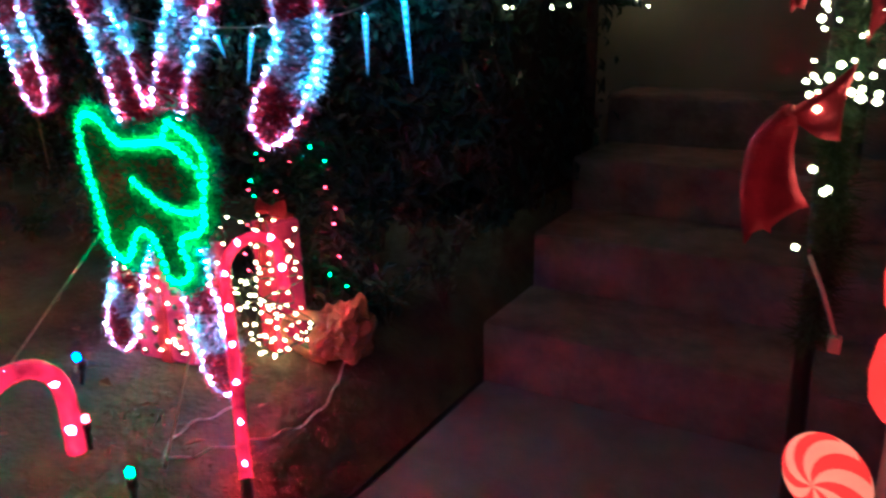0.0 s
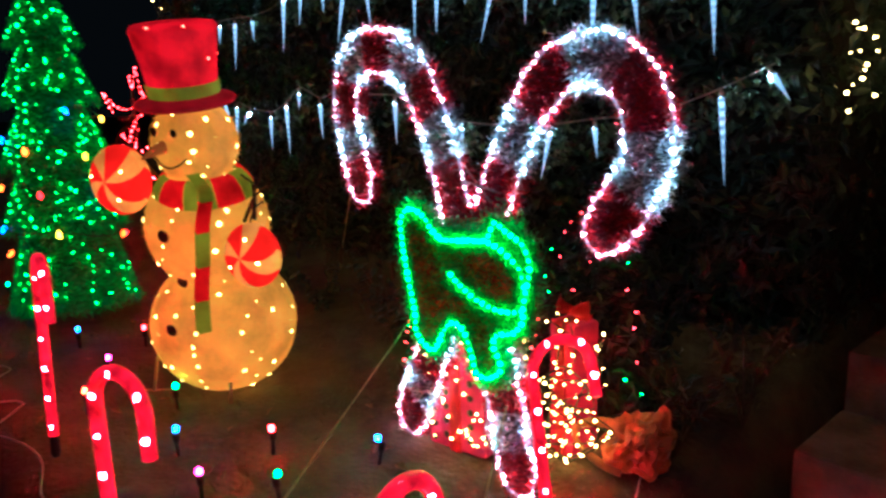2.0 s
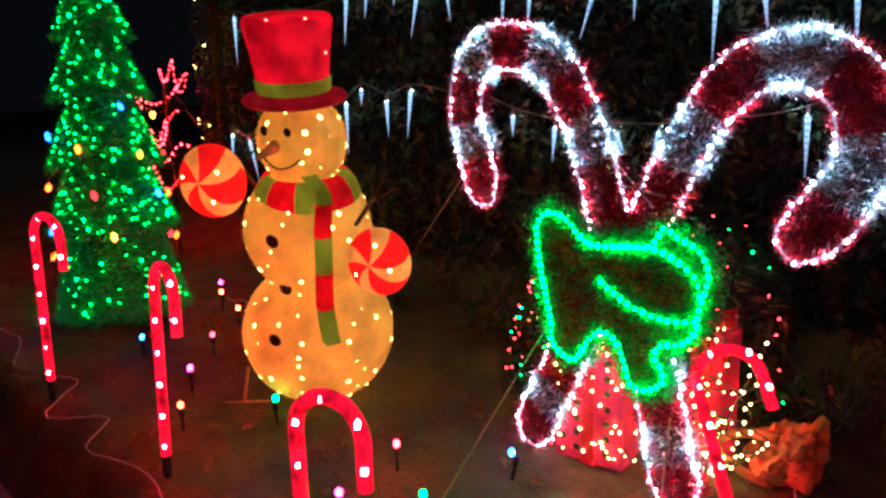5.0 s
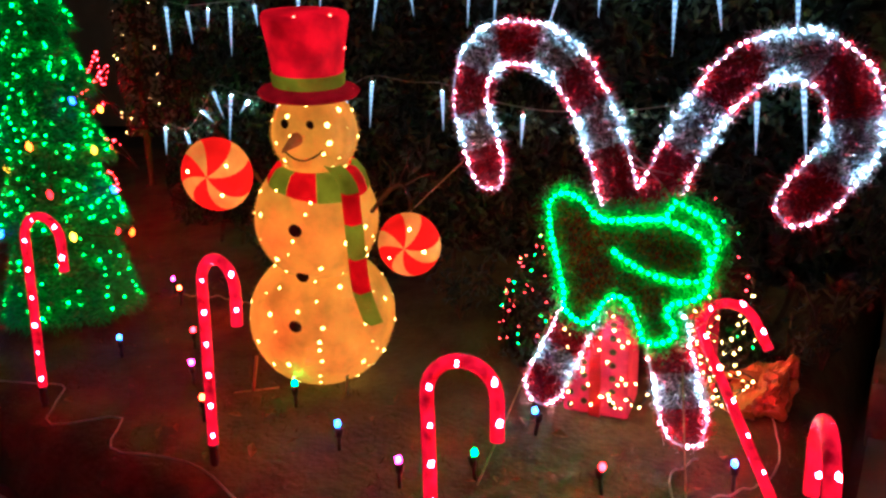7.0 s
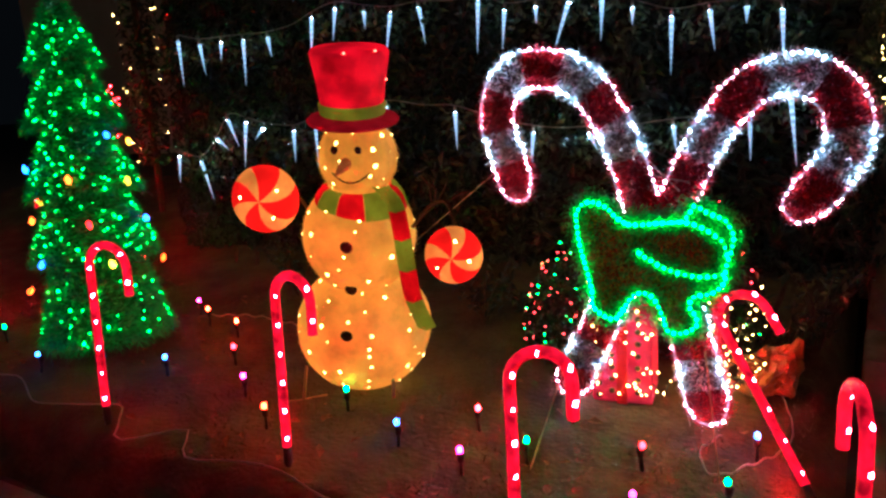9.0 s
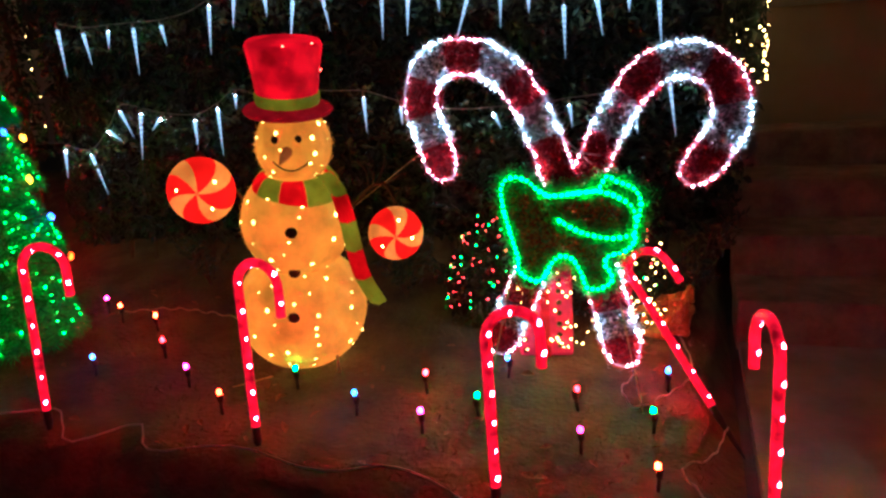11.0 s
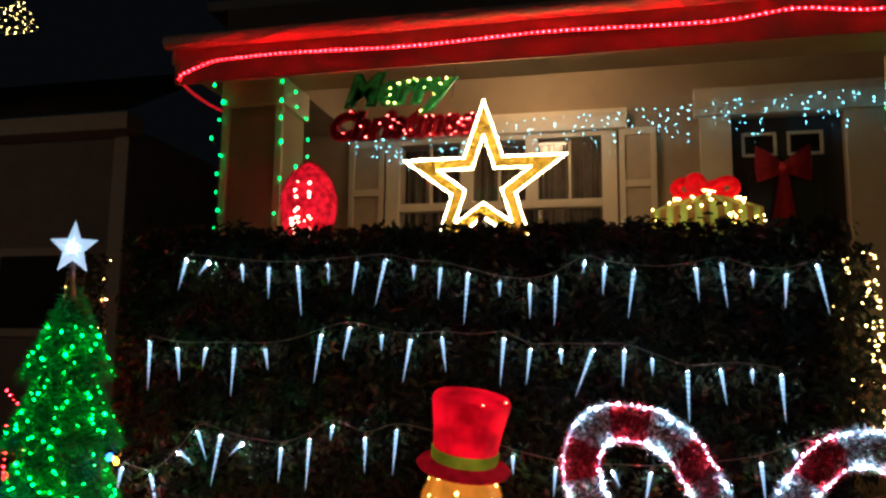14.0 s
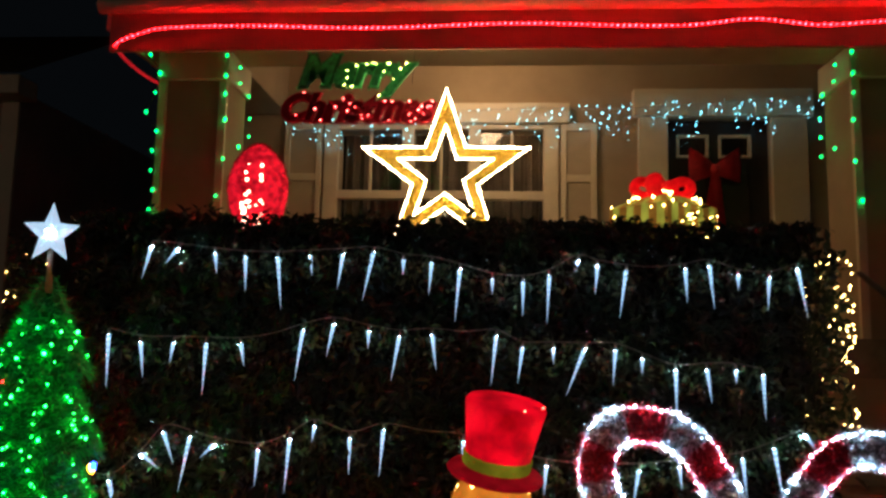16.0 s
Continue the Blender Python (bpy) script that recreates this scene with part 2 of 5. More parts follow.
# ---- mesh helpers ----
def thing(name, place, label, category, group="", kind="", rz=0.0):
    e = new(name)
    e.empty_display_size = 0.05
    e.matrix_world = pose(*place, 0, 0, rz)
    return tagged(e, label, category, group, kind)


def meshed(name, bm, material):
    me = bpy.data.meshes.new(name)
    bm.to_mesh(me)
    bm.free()
    if material:
        me.materials.append(material)
    return me


def part(name, bm, material, parent, label=""):
    me = bm if isinstance(bm, bpy.types.Mesh) else meshed(name, bm, material)
    ob = new(name, me)
    ob.parent = parent
    if label:
        ob["label"] = label
    return ob


def smooth(me):
    me.polygons.foreach_set("use_smooth", [True] * len(me.polygons))
    return me


def put(name, me, parent, place, rx=0, ry=0, rz=0, s=1.0, label=""):
    """One more object on a shared mesh, under its thing."""
    ob = new(name, me)
    ob.parent = parent
    ob.matrix_basis = pose(*place, rx, ry, rz) @ Matrix.Scale(s, 4)
    if label:
        ob["label"] = label
    return ob


def slab(x0, x1, y0, y1, z0, z1, bevel=0.0):
    bm = bmesh.new()
    bmesh.ops.create_cube(bm, size=1, matrix=Matrix.Translation(((x0 + x1) / 2, (y0 + y1) / 2, (z0 + z1) / 2)) @ Matrix.Diagonal((x1 - x0, y1 - y0, z1 - z0, 1)))
    if bevel:
        bmesh.ops.bevel(bm, geom=bm.edges[:], offset=bevel, segments=2, affect="EDGES", profile=0.6)
    return bm


def lathe(profile, steps=24, squash=1.0):
    """A turned body from (radius, height) pairs, about z."""
    bm = bmesh.new()
    rings = []
    for r, z in profile:
        rings.append([bm.verts.new((r * math.cos(2 * math.pi * k / steps), squash * r * math.sin(2 * math.pi * k / steps), z)) for k in range(steps)])
    for a, b in zip(rings, rings[1:]):
        for k in range(steps):
            bm.faces.new((a[k], a[(k + 1) % steps], b[(k + 1) % steps], b[k]))
    bm.faces.new(rings[0][::-1])
    bm.faces.new(rings[-1])
    for f in bm.faces:
        f.smooth = True
    return bm


def tube(points, radius, steps=8, squash=1.0, radii=None):
    """A tube along points; squash flattens it along y."""
    bm = bmesh.new()
    P = [Vector(p) for p in points]
    rings = []
    for i, p in enumerate(P):
        d = (P[min(i + 1, len(P) - 1)] - P[max(i - 1, 0)]).normalized()
        side = Vector((0, 1, 0)) if abs(d.y) < 0.9 else Vector((1, 0, 0))
        u = d.cross(side).normalized()
        v = u.cross(d).normalized()
        r = radii[i] if radii else radius
        rings.append([bm.verts.new(p + u * r * math.cos(2 * math.pi * k / steps) + v * r * squash * math.sin(2 * math.pi * k / steps)) for k in range(steps)])
    for a, b in zip(rings, rings[1:]):
        for k in range(steps):
            bm.faces.new((a[k], a[(k + 1) % steps], b[(k + 1) % steps], b[k]))
    bm.faces.new(rings[0][::-1])
    bm.faces.new(rings[-1])
    bmesh.ops.recalc_face_normals(bm, faces=bm.faces)
    for f in bm.faces:
        f.smooth = True
    return bm


def curve_points(knots, n):
    """n points evenly spaced along a smooth line through the knots."""
    K = [Vector(k) for k in knots]
    fine = []
    for i in range(len(K) - 1):
        a, b, c, d = K[max(i - 1, 0)], K[i], K[i + 1], K[min(i + 2, len(K) - 1)]
        for s in range(24):
            t = s / 24
            fine.append(0.5 * ((2 * b) + (c - a) * t + (2 * a - 5 * b + 4 * c - d) * t * t + (3 * b - a - 3 * c + d) * t ** 3))
    fine.append(K[-1])
    run = [0.0]
    for a, b in zip(fine, fine[1:]):
        run.append(run[-1] + (b - a).length)
    out, j = [], 0
    for k in range(n):
        s = run[-1] * k / (n - 1)
        while j < len(run) - 2 and run[j + 1] < s:
            j += 1
        w = (s - run[j]) / max(run[j + 1] - run[j], 1e-9)
        out.append(fine[j].lerp(fine[j + 1], w))
    return out


def length_of(points):
    return sum((Vector(b) - Vector(a)).length for a, b in zip(points, points[1:]))


def bead_mesh(name, r, material, stretch=1.0):
    bm = bmesh.new()
    bmesh.ops.create_icosphere(bm, subdivisions=1, radius=r, matrix=Matrix.Diagonal((1, 1, stretch, 1)))
    return smooth(meshed(name, bm, material))


def shards(name, roots, ways, lengths, width, material, parent, label=""):
    """Many thin pointed strips standing on the roots, joined as one mesh."""
    roots, ways, lengths = np.array(roots), np.array(ways), np.array(lengths)
    ways = ways / np.linalg.norm(ways, axis=1)[:, None]
    n = len(roots)
    rnd = np.random.normal(size=(n, 3))
    side = np.cross(ways, rnd)
    side /= np.linalg.norm(side, axis=1)[:, None] + 1e-9
    v = np.empty((n * 3, 3))
    v[0::3], v[1::3] = roots - side * width / 2, roots + side * width / 2
    v[2::3] = roots + ways * lengths[:, None]
    f = np.arange(n * 3).reshape(n, 3)
    me = bpy.data.meshes.new(name)
    me.from_pydata(v.tolist(), [], f.tolist())
    me.materials.append(material)
    ob = part(name, me, None, parent, label)
    ob["kind"] = "stuff"
    return ob


def leaves(name, centres, normals, size, material, parent, label=""):
    """Small folded leaves, two faces each, joined as one mesh."""
    c, nrm = np.array(centres), np.array(normals)
    n = len(c)
    nrm = nrm / np.linalg.norm(nrm, axis=1)[:, None]
    a = np.cross(nrm, np.random.normal(size=(n, 3)))
    a /= np.linalg.norm(a, axis=1)[:, None]
    b = np.cross(nrm, a)
    L = (size * np.random.uniform(0.55, 1.3, n))[:, None]
    v = np.empty((n * 4, 3))
    v[0::4], v[2::4] = c - a * L * 0.5, c + a * L * 0.5
    v[1::4], v[3::4] = c + b * L * 0.24 + nrm * L * 0.12, c - b * L * 0.24 + nrm * L * 0.12
    i = np.arange(n) * 4
    f = np.empty((n * 2, 3), int)
    f[0::2], f[1::2] = np.stack([i, i + 1, i + 2], 1), np.stack([i, i + 2, i + 3], 1)
    me = bpy.data.meshes.new(name)
    me.from_pydata(v.tolist(), [], f.tolist())
    me.materials.append(material)
    ob = part(name, me, None, parent, label)
    ob["kind"] = "stuff"
    return ob


def bulb_mesh(material, r=0.005, stretch=1.0):
    return bead_mesh("mini_bulb", r, material, stretch)


def joined_beads(name, points, r, material, parent):
    """Lamps past the countable ones: small eight-sided beads in one mesh."""
    V, F = [], []
    for p in points:
        q = r * random.uniform(0.6, 1.2)
        o = len(V)
        V += [(p[0] + q, p[1], p[2]), (p[0] - q, p[1], p[2]), (p[0], p[1] + q, p[2]), (p[0], p[1] - q, p[2]), (p[0], p[1], p[2] + q), (p[0], p[1], p[2] - q)]
        F += [(o + a, o + b, o + c) for a, b, c in ((0, 2, 4), (2, 1, 4), (1, 3, 4), (3, 0, 4), (2, 0, 5), (1, 2, 5), (3, 1, 5), (0, 3, 5))]
    me = bpy.data.meshes.new(name)
    me.from_pydata(V, [], F)
    me.materials.append(material)
    ob = part(name, me, None, parent)
    ob["kind"] = "stuff"
    return ob


def structure(name, bm, material, label, category):
    ob = new(name, meshed(name, bm, material))
    return tagged(ob, label, category, kind="structure")


# ---- ground ----
def bed_height(x, y):
    z = 0.07 - 0.085 * min(max((x - 0.1) / 1.2, 0), 1.2)
    z += 0.16 * max(0, y - 3.35) * (1 if x < 1.5 else 0.4)
    z += 0.012 * noise.noise((x * 2.3, y * 2.3, 0)) + 0.006 * noise.noise((x * 9, y * 9, 4))
    return z


WALK_Z = -0.12
structure("ground", slab(-60, 60, -60, 60, -0.5, -0.16), ASPHALT, "dark asphalt and bare ground in the night", "ground")
pavement = structure("pavement", slab(-14, 14, 0.2, 2.28, -0.17, WALK_Z, 0.01), CONCRETE, "grey concrete pavement slabs in front of the bed", "pavement")
structure("walkway", slab(1.56, 3.1, 2.285, 4.0, -0.17, WALK_Z, 0.008), CONCRETE, "grey concrete path leading to the garden steps", "path")

bm = bmesh.new()
nx, ny = 110, 70
grid = [[None] * (ny + 1) for _ in range(nx + 1)]
for i in range(nx + 1):
    for j in range(ny + 1):
        x = -6 + 7.52 * i / nx
        y = 2.36 + 3.4 * j / ny
        edge = 0.05 * noise.noise((x * 3, 0, 7))
        if j == 0:
            grid[i][j] = bm.verts.new((x, y + edge - 0.03, -0.16))
        else:
            drop = 0.035 * max(0, 3 - j) ** 1.5 / 5.2 * 2
            rim = 0.16 * max(0, (x - 1.38) / 0.14)
            grid[i][j] = bm.verts.new((x, y + edge, max(bed_height(x, y) - drop - rim, -0.15)))
for i in range(nx):
    for j in range(ny):
        f = bm.faces.new((grid[i][j], grid[i + 1][j], grid[i + 1][j + 1], grid[i][j + 1]))
        f.smooth = True
structure("lawn_bed", bm, SOIL, "raised garden bed of dark soil and thin lawn", "lawn")


# ---- garden steps ----
steps_thing = thing("garden_steps", (0, 0, 0), "flight of dark rough block steps rising beside the hedge", "steps", kind="structure")
for k in range(8):
    y0, z1 = 4.0 + 0.365 * k, WALK_Z + 0.195 * (k + 1)
    part("step", slab(1.55 + 0.006 * (k % 2), 3.0, y0, y0 + 0.38, z1 - 0.35, z1, 0.018), STEPSTONE, steps_thing)

# ---- hedge ----
HX0, HX1, HZ1 = -2.0, 1.52, 2.06


def hedge_front(x):
    return 4.0 + 0.055 * (x + 1.3)


def make_hedge(name, x0, x1, depth, z0, z1, count, label, size=0.06):
    h = thing(name, ((x0 + x1) / 2, hedge_front((x0 + x1) / 2) + depth / 2, z0), label, "hedge")
    ox, oy, oz = h.matrix_world.translation
    bm = bmesh.new()
    n, m = 40, 20
    for face in range(2):
        rows = []
        for i in range(n + 1):
            x = x0 + 0.05 + (x1 - x0 - 0.1) * i / n
            col = []
            for j in range(m + 1):
                w = j / m
                bump = 0.05 * noise.noise((x * 4, w * 6, face * 9))
                if face == 0:
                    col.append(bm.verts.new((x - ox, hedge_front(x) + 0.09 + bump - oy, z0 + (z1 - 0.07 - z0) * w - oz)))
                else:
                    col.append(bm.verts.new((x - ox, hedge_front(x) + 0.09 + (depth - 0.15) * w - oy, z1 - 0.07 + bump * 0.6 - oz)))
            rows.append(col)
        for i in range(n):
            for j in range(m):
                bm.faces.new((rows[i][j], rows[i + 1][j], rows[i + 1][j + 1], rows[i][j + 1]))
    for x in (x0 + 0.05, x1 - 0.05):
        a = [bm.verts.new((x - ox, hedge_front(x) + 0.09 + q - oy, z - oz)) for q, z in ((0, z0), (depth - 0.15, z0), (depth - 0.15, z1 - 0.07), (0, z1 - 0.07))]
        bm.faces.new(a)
    # dark shell in place of the shade between the leaves
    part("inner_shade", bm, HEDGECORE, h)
    rng = np.random.default_rng(5)
    C, N = [], []
    for k in range(count):
        u = rng.random()
        x = x0 + (x1 - x0) * rng.random()
        if u < 0.70:
            z = z0 + (z1 - z0) * rng.random()
            lump = 0.06 * noise.noise((x * 3, z * 3, 2)) + 0.035 * noise.noise((x * 11, z * 11, 5))
            C.append((x, hedge_front(x) + 0.02 + lump + 0.09 * rng.random() ** 2, z))
            N.append((rng.normal() * 0.6, -1 + rng.normal() * 0.5, 0.35 + rng.normal() * 0.6))
        elif u < 0.92:
            q = rng.random()
            lump = 0.05 * noise.noise((x * 4, q * 6, 8)) + 0.03 * noise.noise((x * 13, q * 13, 3))
            C.append((x, hedge_front(x) + depth * q, z1 - 0.04 + lump + 0.03 * rng.normal()))
            N.append((rng.normal() * 0.6, rng.normal() * 0.6, 1))
        else:
            e = rng.random() < 0.5
            C.append(((x0 if e else x1) + rng.normal() * 0.035, hedge_front(x) + depth * rng.random(), z0 + (z1 - z0) * rng.random()))
            N.append((-1 if e else 1, rng.normal() * 0.6, rng.normal() * 0.5))
    C = np.array(C) - np.array((ox, oy, oz))
    leaves("leaf", C, N, size, HEDGELEAF, h)
    for k in range(16):
        x = x0 + 0.15 + (x1 - x0 - 0.3) * (k + rng.random() * 0.6) / 16
        y = hedge_front(x) + 0.12
        pts = curve_points([(x - ox, y - oy, 0.1 - oz), (x + rng.normal() * 0.05 - ox, y - oy + 0.03, (0.1 + z0) / 2 + 0.1 - oz), (x + rng.normal() * 0.1 - ox, y + 0.06 - oy, z0 + 0.35 - oz)], 7)
        part("stem", tube(pts, 0.012, 6), BARK, h)
    return h


hedge = make_hedge("hedge", HX0, HX1, 1.1, 0.32, HZ1, 30000, "tall dark clipped evergreen hedge with small glossy leaves")


# ---- house ----
WY = 7.58
house = thing("house", (0.2, WY, 0), "beige house with a raised porch and cream trim", "house", kind="structure")
hx, hy = 0.2, WY


def hpart(name, x0, x1, y0, y1, z0, z1, material, bevel=0.0, label="", parent=None):
    return part(name, slab(x0 - hx, x1 - hx, y0 - hy, y1 - hy, z0, z1, bevel), material, parent or house, label)


hpart("wall", -2.75, -1.52, WY, WY + 0.2, 0, 4.45, STUCCO)
hpart("wall", -1.52, 0.46, WY, WY + 0.2, 3.48, 4.45, STUCCO)
hpart("wall", -1.52, 0.46, WY, WY + 0.2, 0, 2.1, STUCCO)
hpart("wall", 0.46, 1.62, WY, WY + 0.2, 0, 4.45, STUCCO)
hpart("wall", 1.62, 2.57, WY, WY + 0.2, 3.6, 4.45, STUCCO)
hpart("wall", 2.57, 5.0, WY, WY + 0.2, 0, 4.45, STUCCO)
hpart("side_wall", -2.75, -2.55, WY + 0.2, 14, 0, 4.45, STUCCO)
# dark sheet in place of the unlit room's depth
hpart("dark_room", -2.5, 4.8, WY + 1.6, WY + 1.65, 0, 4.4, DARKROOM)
hpart("porch_floor", -2.75, 5.0, 5.35, WY, 1.3, 1.54, WOODFLOOR)
hpart("porch_base", -2.7, 5.0, 5.4, WY, -0.1, 1.3, STUCCO)
hpart("porch_ceiling", -2.75, 5.0, 5.9, WY, 4.25, 4.33, TRIM)
hpart("beam", -2.56, 5.0, 5.9, 6.28, 3.64, 4.25, STUCCO)
hpart("beam", -2.56, -2.05, 6.28, WY, 3.64, 4.25, STUCCO)
# eave with soffit, fascia board and gutter
hpart("soffit", -2.72, 5.0, 5.47, 5.9, 3.63, 3.65, STUCCO)
hpart("fascia", -2.72, 5.0, 5.44, 5.47, 3.445, 3.72, STUCCO, 0.004)
hpart("soffit", -2.72, -2.56, 5.9, 9.0, 3.63, 3.65, STUCCO)
hpart("fascia", -2.75, -2.72, 5.44, 9.0, 3.605, 3.72, TRIM, 0.004)
gut = tube([(-2.78 - hx, 5.40 - hy, 3.76), (5.0 - hx, 5.40 - hy, 3.76)], 0.055, 10)
part("gutter", gut, TRIM, house)
bm = bmesh.new()
v = [bm.verts.new((x - hx, y - hy, z)) for x, y, z in ((-2.8, 5.38, 3.80), (5.1, 5.38, 3.80), (5.1, 9.5, 5.9), (-1.4, 9.5, 5.9), (-2.8, 12, 3.80))]
bm.faces.new(v[:4])
bm.faces.new((v[0], v[3], v[4]))
bmesh.ops.solidify(bm, geom=bm.faces[:], thickness=0.06)
part("roof", bm, ROOF, house)


def porch_post(x0):
    hpart("post", x0 + 0.02, x0 + 0.51, 5.92, 6.38, 1.54, 3.40, STUCCO, 0.01)
    hpart("post_cap", x0 - 0.01, x0 + 0.54, 5.885, 6.41, 3.40, 3.637, TRIM, 0.012)
    hpart("corner_trim", x0, x0 + 0.06, 5.895, 5.93, 1.54, 3.40, TRIM, 0.004)
    hpart("corner_trim", x0 + 0.47, x0 + 0.53, 5.895, 5.93, 1.54, 3.40, TRIM, 0.004)


porch_post(-2.56)
porch_post(2.53)

# window with three lights above and below a cross bar
win = part("window_frame", slab(-1.66 - hx, -1.52 - hx, -0.05, 0.03, 2.0, 3.53, 0.006), TRIM, house)
for a in ((0.46, 0.6, 2.0, 3.53), (-1.52, 0.46, 3.48, 3.53), (-1.52, 0.46, 2.80, 2.88), (-0.90, -0.78, 2.88, 3.48), (-0.26, -0.14, 2.88, 3.48), (-1.52, 0.46, 2.0, 2.1), (-0.56, -0.5, 2.1, 2.8)):
    part("window_bar", slab(a[0] - hx, a[1] - hx, -0.045, 0.05, a[2], a[3], 0.005), TRIM, house)
for x in (-1.21, -0.52, 0.16):
    part("glazing_bar", slab(x - 0.012 - hx, x + 0.012 - hx, 0.01, 0.04, 2.88, 3.48), TRIM, house)
part("window_head", slab(-1.72 - hx, 0.70 - hx, -0.09, 0.0, 3.532, 3.73, 0.012), TRIM, house)
g = part("pane", slab(-1.52 - hx, 0.46 - hx, 0.03, 0.036, 2.1, 3.48), GLASS, house, "dark window glass")
g.visible_shadow = False
bm = bmesh.new()
for (c0, c1) in ((-1.5, 0.45),):
    n = 90
    prev = None
    for k in range(n + 1):
        x = c0 + (c1 - c0) * k / n
        y = 0.22 + 0.025 * math.sin(k * 1.15) + 0.012 * math.sin(k * 2.7)
        cur = (bm.verts.new((x - hx, y, 2.0)), bm.verts.new((x - hx, y, 3.55)))
        if prev:
            bm.faces.new((prev[0], cur[0], cur[1], prev[1]))
        prev = cur
bmesh.ops.solidify(bm, geom=bm.faces[:], thickness=0.004)
part("curtain", bm, CURTAIN, house, "drawn beige curtain behind the glass")


def shutter(x0, x1):
    s = part("shutter", slab(x0 + 0.01 - hx, x1 - 0.01 - hx, -0.035, -0.002, 2.0, 3.53), SHUTTER, house, "cream framed two-panel window shutter")
    for a in ((x0, x0 + 0.055, 2.0, 3.54), (x1 - 0.055, x1, 2.0, 3.54), (x0 + 0.055, x1 - 0.055, 3.47, 3.54), (x0 + 0.055, x1 - 0.055, 2.97, 3.04), (x0 + 0.055, x1 - 0.055, 2.0, 2.08)):
        part("stile", slab(a[0] - hx, a[1] - hx, -0.055, -0.034, a[2], a[3], 0.004), TRIM, s)


shutter(-2.05, -1.68)
shutter(0.62, 0.96)

# front door
door = thing("door_1", (2.1, WY, 1.54), "dark front door with two small panes near its top", "door", kind="structure")
for a in ((-0.48, -0.36, 0, 2.05), (0.30, 0.47, 0, 2.05), (-0.10, 0.02, 1.68, 1.92), (-0.36, 0.30, 1.92, 2.05), (-0.36, 0.30, 0, 1.68)):
    part("door_leaf", slab(a[0], a[1], 0.05, 0.10, a[2], a[3]), DOORPAINT, door)
for c in (-0.23, 0.16):
    for a in ((c - 0.15, c - 0.125, 1.69, 1.91), (c + 0.125, c + 0.15, 1.69, 1.91), (c - 0.125, c + 0.125, 1.885, 1.91), (c - 0.125, c + 0.125, 1.69, 1.715)):
        part("pane_frame", slab(a[0], a[1], 0.03, 0.06, a[2], a[3], 0.004), TRIM, door, "pale frame of a small door pane")
    part("pane", slab(c - 0.125, c + 0.125, 0.06, 0.066, 1.715, 1.885), GLASS, door)
for z0, z1 in ((0.2, 0.75), (0.9, 1.55)):
    for c in (-0.2, 0.16):
        part("raised_panel", slab(c - 0.13, c + 0.13, 0.035, 0.055, z0, z1, 0.012), DOORPAINT, door)
hpart("door_trim", 1.35, 1.62, WY - 0.05, WY + 0.02, 1.54, 3.60, TRIM, 0.006)
hpart("door_trim", 2.575, 2.90, WY - 0.05, WY + 0.02, 1.54, 3.60, TRIM, 0.006)
hpart("door_head", 1.30, 2.95, WY - 0.08, WY + 0.02, 3.603, 3.87, TRIM, 0.012)


def bow_loop(side, w, h, d, n=9):
    """One puffed wing of a ribbon bow, broad side to the front."""
    bm = bmesh.new()
    rows = []
    for i in range(n + 1):
        u = i / n
        row = []
        for j in range(7):
            v = -1 + j / 3
            x = side * w * (u - 0.06 * u * v * v)
            z = h * v * (0.22 + 0.78 * u ** 0.8) + 0.25 * h * u
            y = -d * math.sin(math.pi * u) * (1 - 0.6 * v * v) + 0.12 * d * math.sin(9 * v) * (1 - u)
            row.append(bm.verts.new((x, y, z)))
        rows.append(row)
    for a, b in zip(rows, rows[1:]):
        for j in range(6):
            bm.faces.new((a[j], b[j], b[j + 1], a[j + 1]))
    bmesh.ops.solidify(bm, geom=bm.faces[:], thickness=0.006)
    for f in bm.faces:
        f.smooth = True
    return bm


def bow_tail(dx, length, w, wave=0.02):
    bm = bmesh.new()
    prev = None
    n = 10
    for k in range(n + 1):
        t = k / n
        half = w * (0.35 + 0.65 * t) / 2
        y = -wave * math.sin(t * 5)
        end = 0.05 if k == n else 0
        cur = [bm.verts.new((dx * t - half, y, -length * t)), bm.verts.new((dx * t, y - 0.006, -length * t + (w * 0.35 if k == n else 0))), bm.verts.new((dx * t + half, y, -length * t))]
        if prev:
            for i in range(2):
                bm.faces.new((prev[i], cur[i], cur[i + 1], prev[i + 1]))
        prev = cur
    bmesh.ops.solidify(bm, geom=bm.faces[:], thickness=0.003)
    for f in bm.faces:
        f.smooth = True
    return bm


def ribbon_bow(place, w, h, tail, tw, label, rz=0.0, material=RIBBON, lean=(0.3, -0.3)):
    b = thing("ribbon_bow", place, label, "bow", rz=rz)
    part("loop", bow_loop(-1, w, h, 0.05), material, b)
    part("loop", bow_loop(1, w, h, 0.05), material, b)
    part("tail", bow_tail(lean[0] * w, tail, tw), material, b)
    if lean[1] is not None:
        part("tail", bow_tail(lean[1] * w, tail * 0.85, tw), material, b)
    k = bmesh.new()
    bmesh.ops.create_uvsphere(k, u_segments=10, v_segments=8, radius=h * 0.32)
    for f in k.faces:
        f.smooth = True
    part("knot", k, material, b)
    return b


ribbon_bow((2.05, WY - 0.03, 3.10), 0.24, 0.17, 0.62, 0.17, "large red velvet bow hung on the dark front door", lean=(0.1, -0.15))

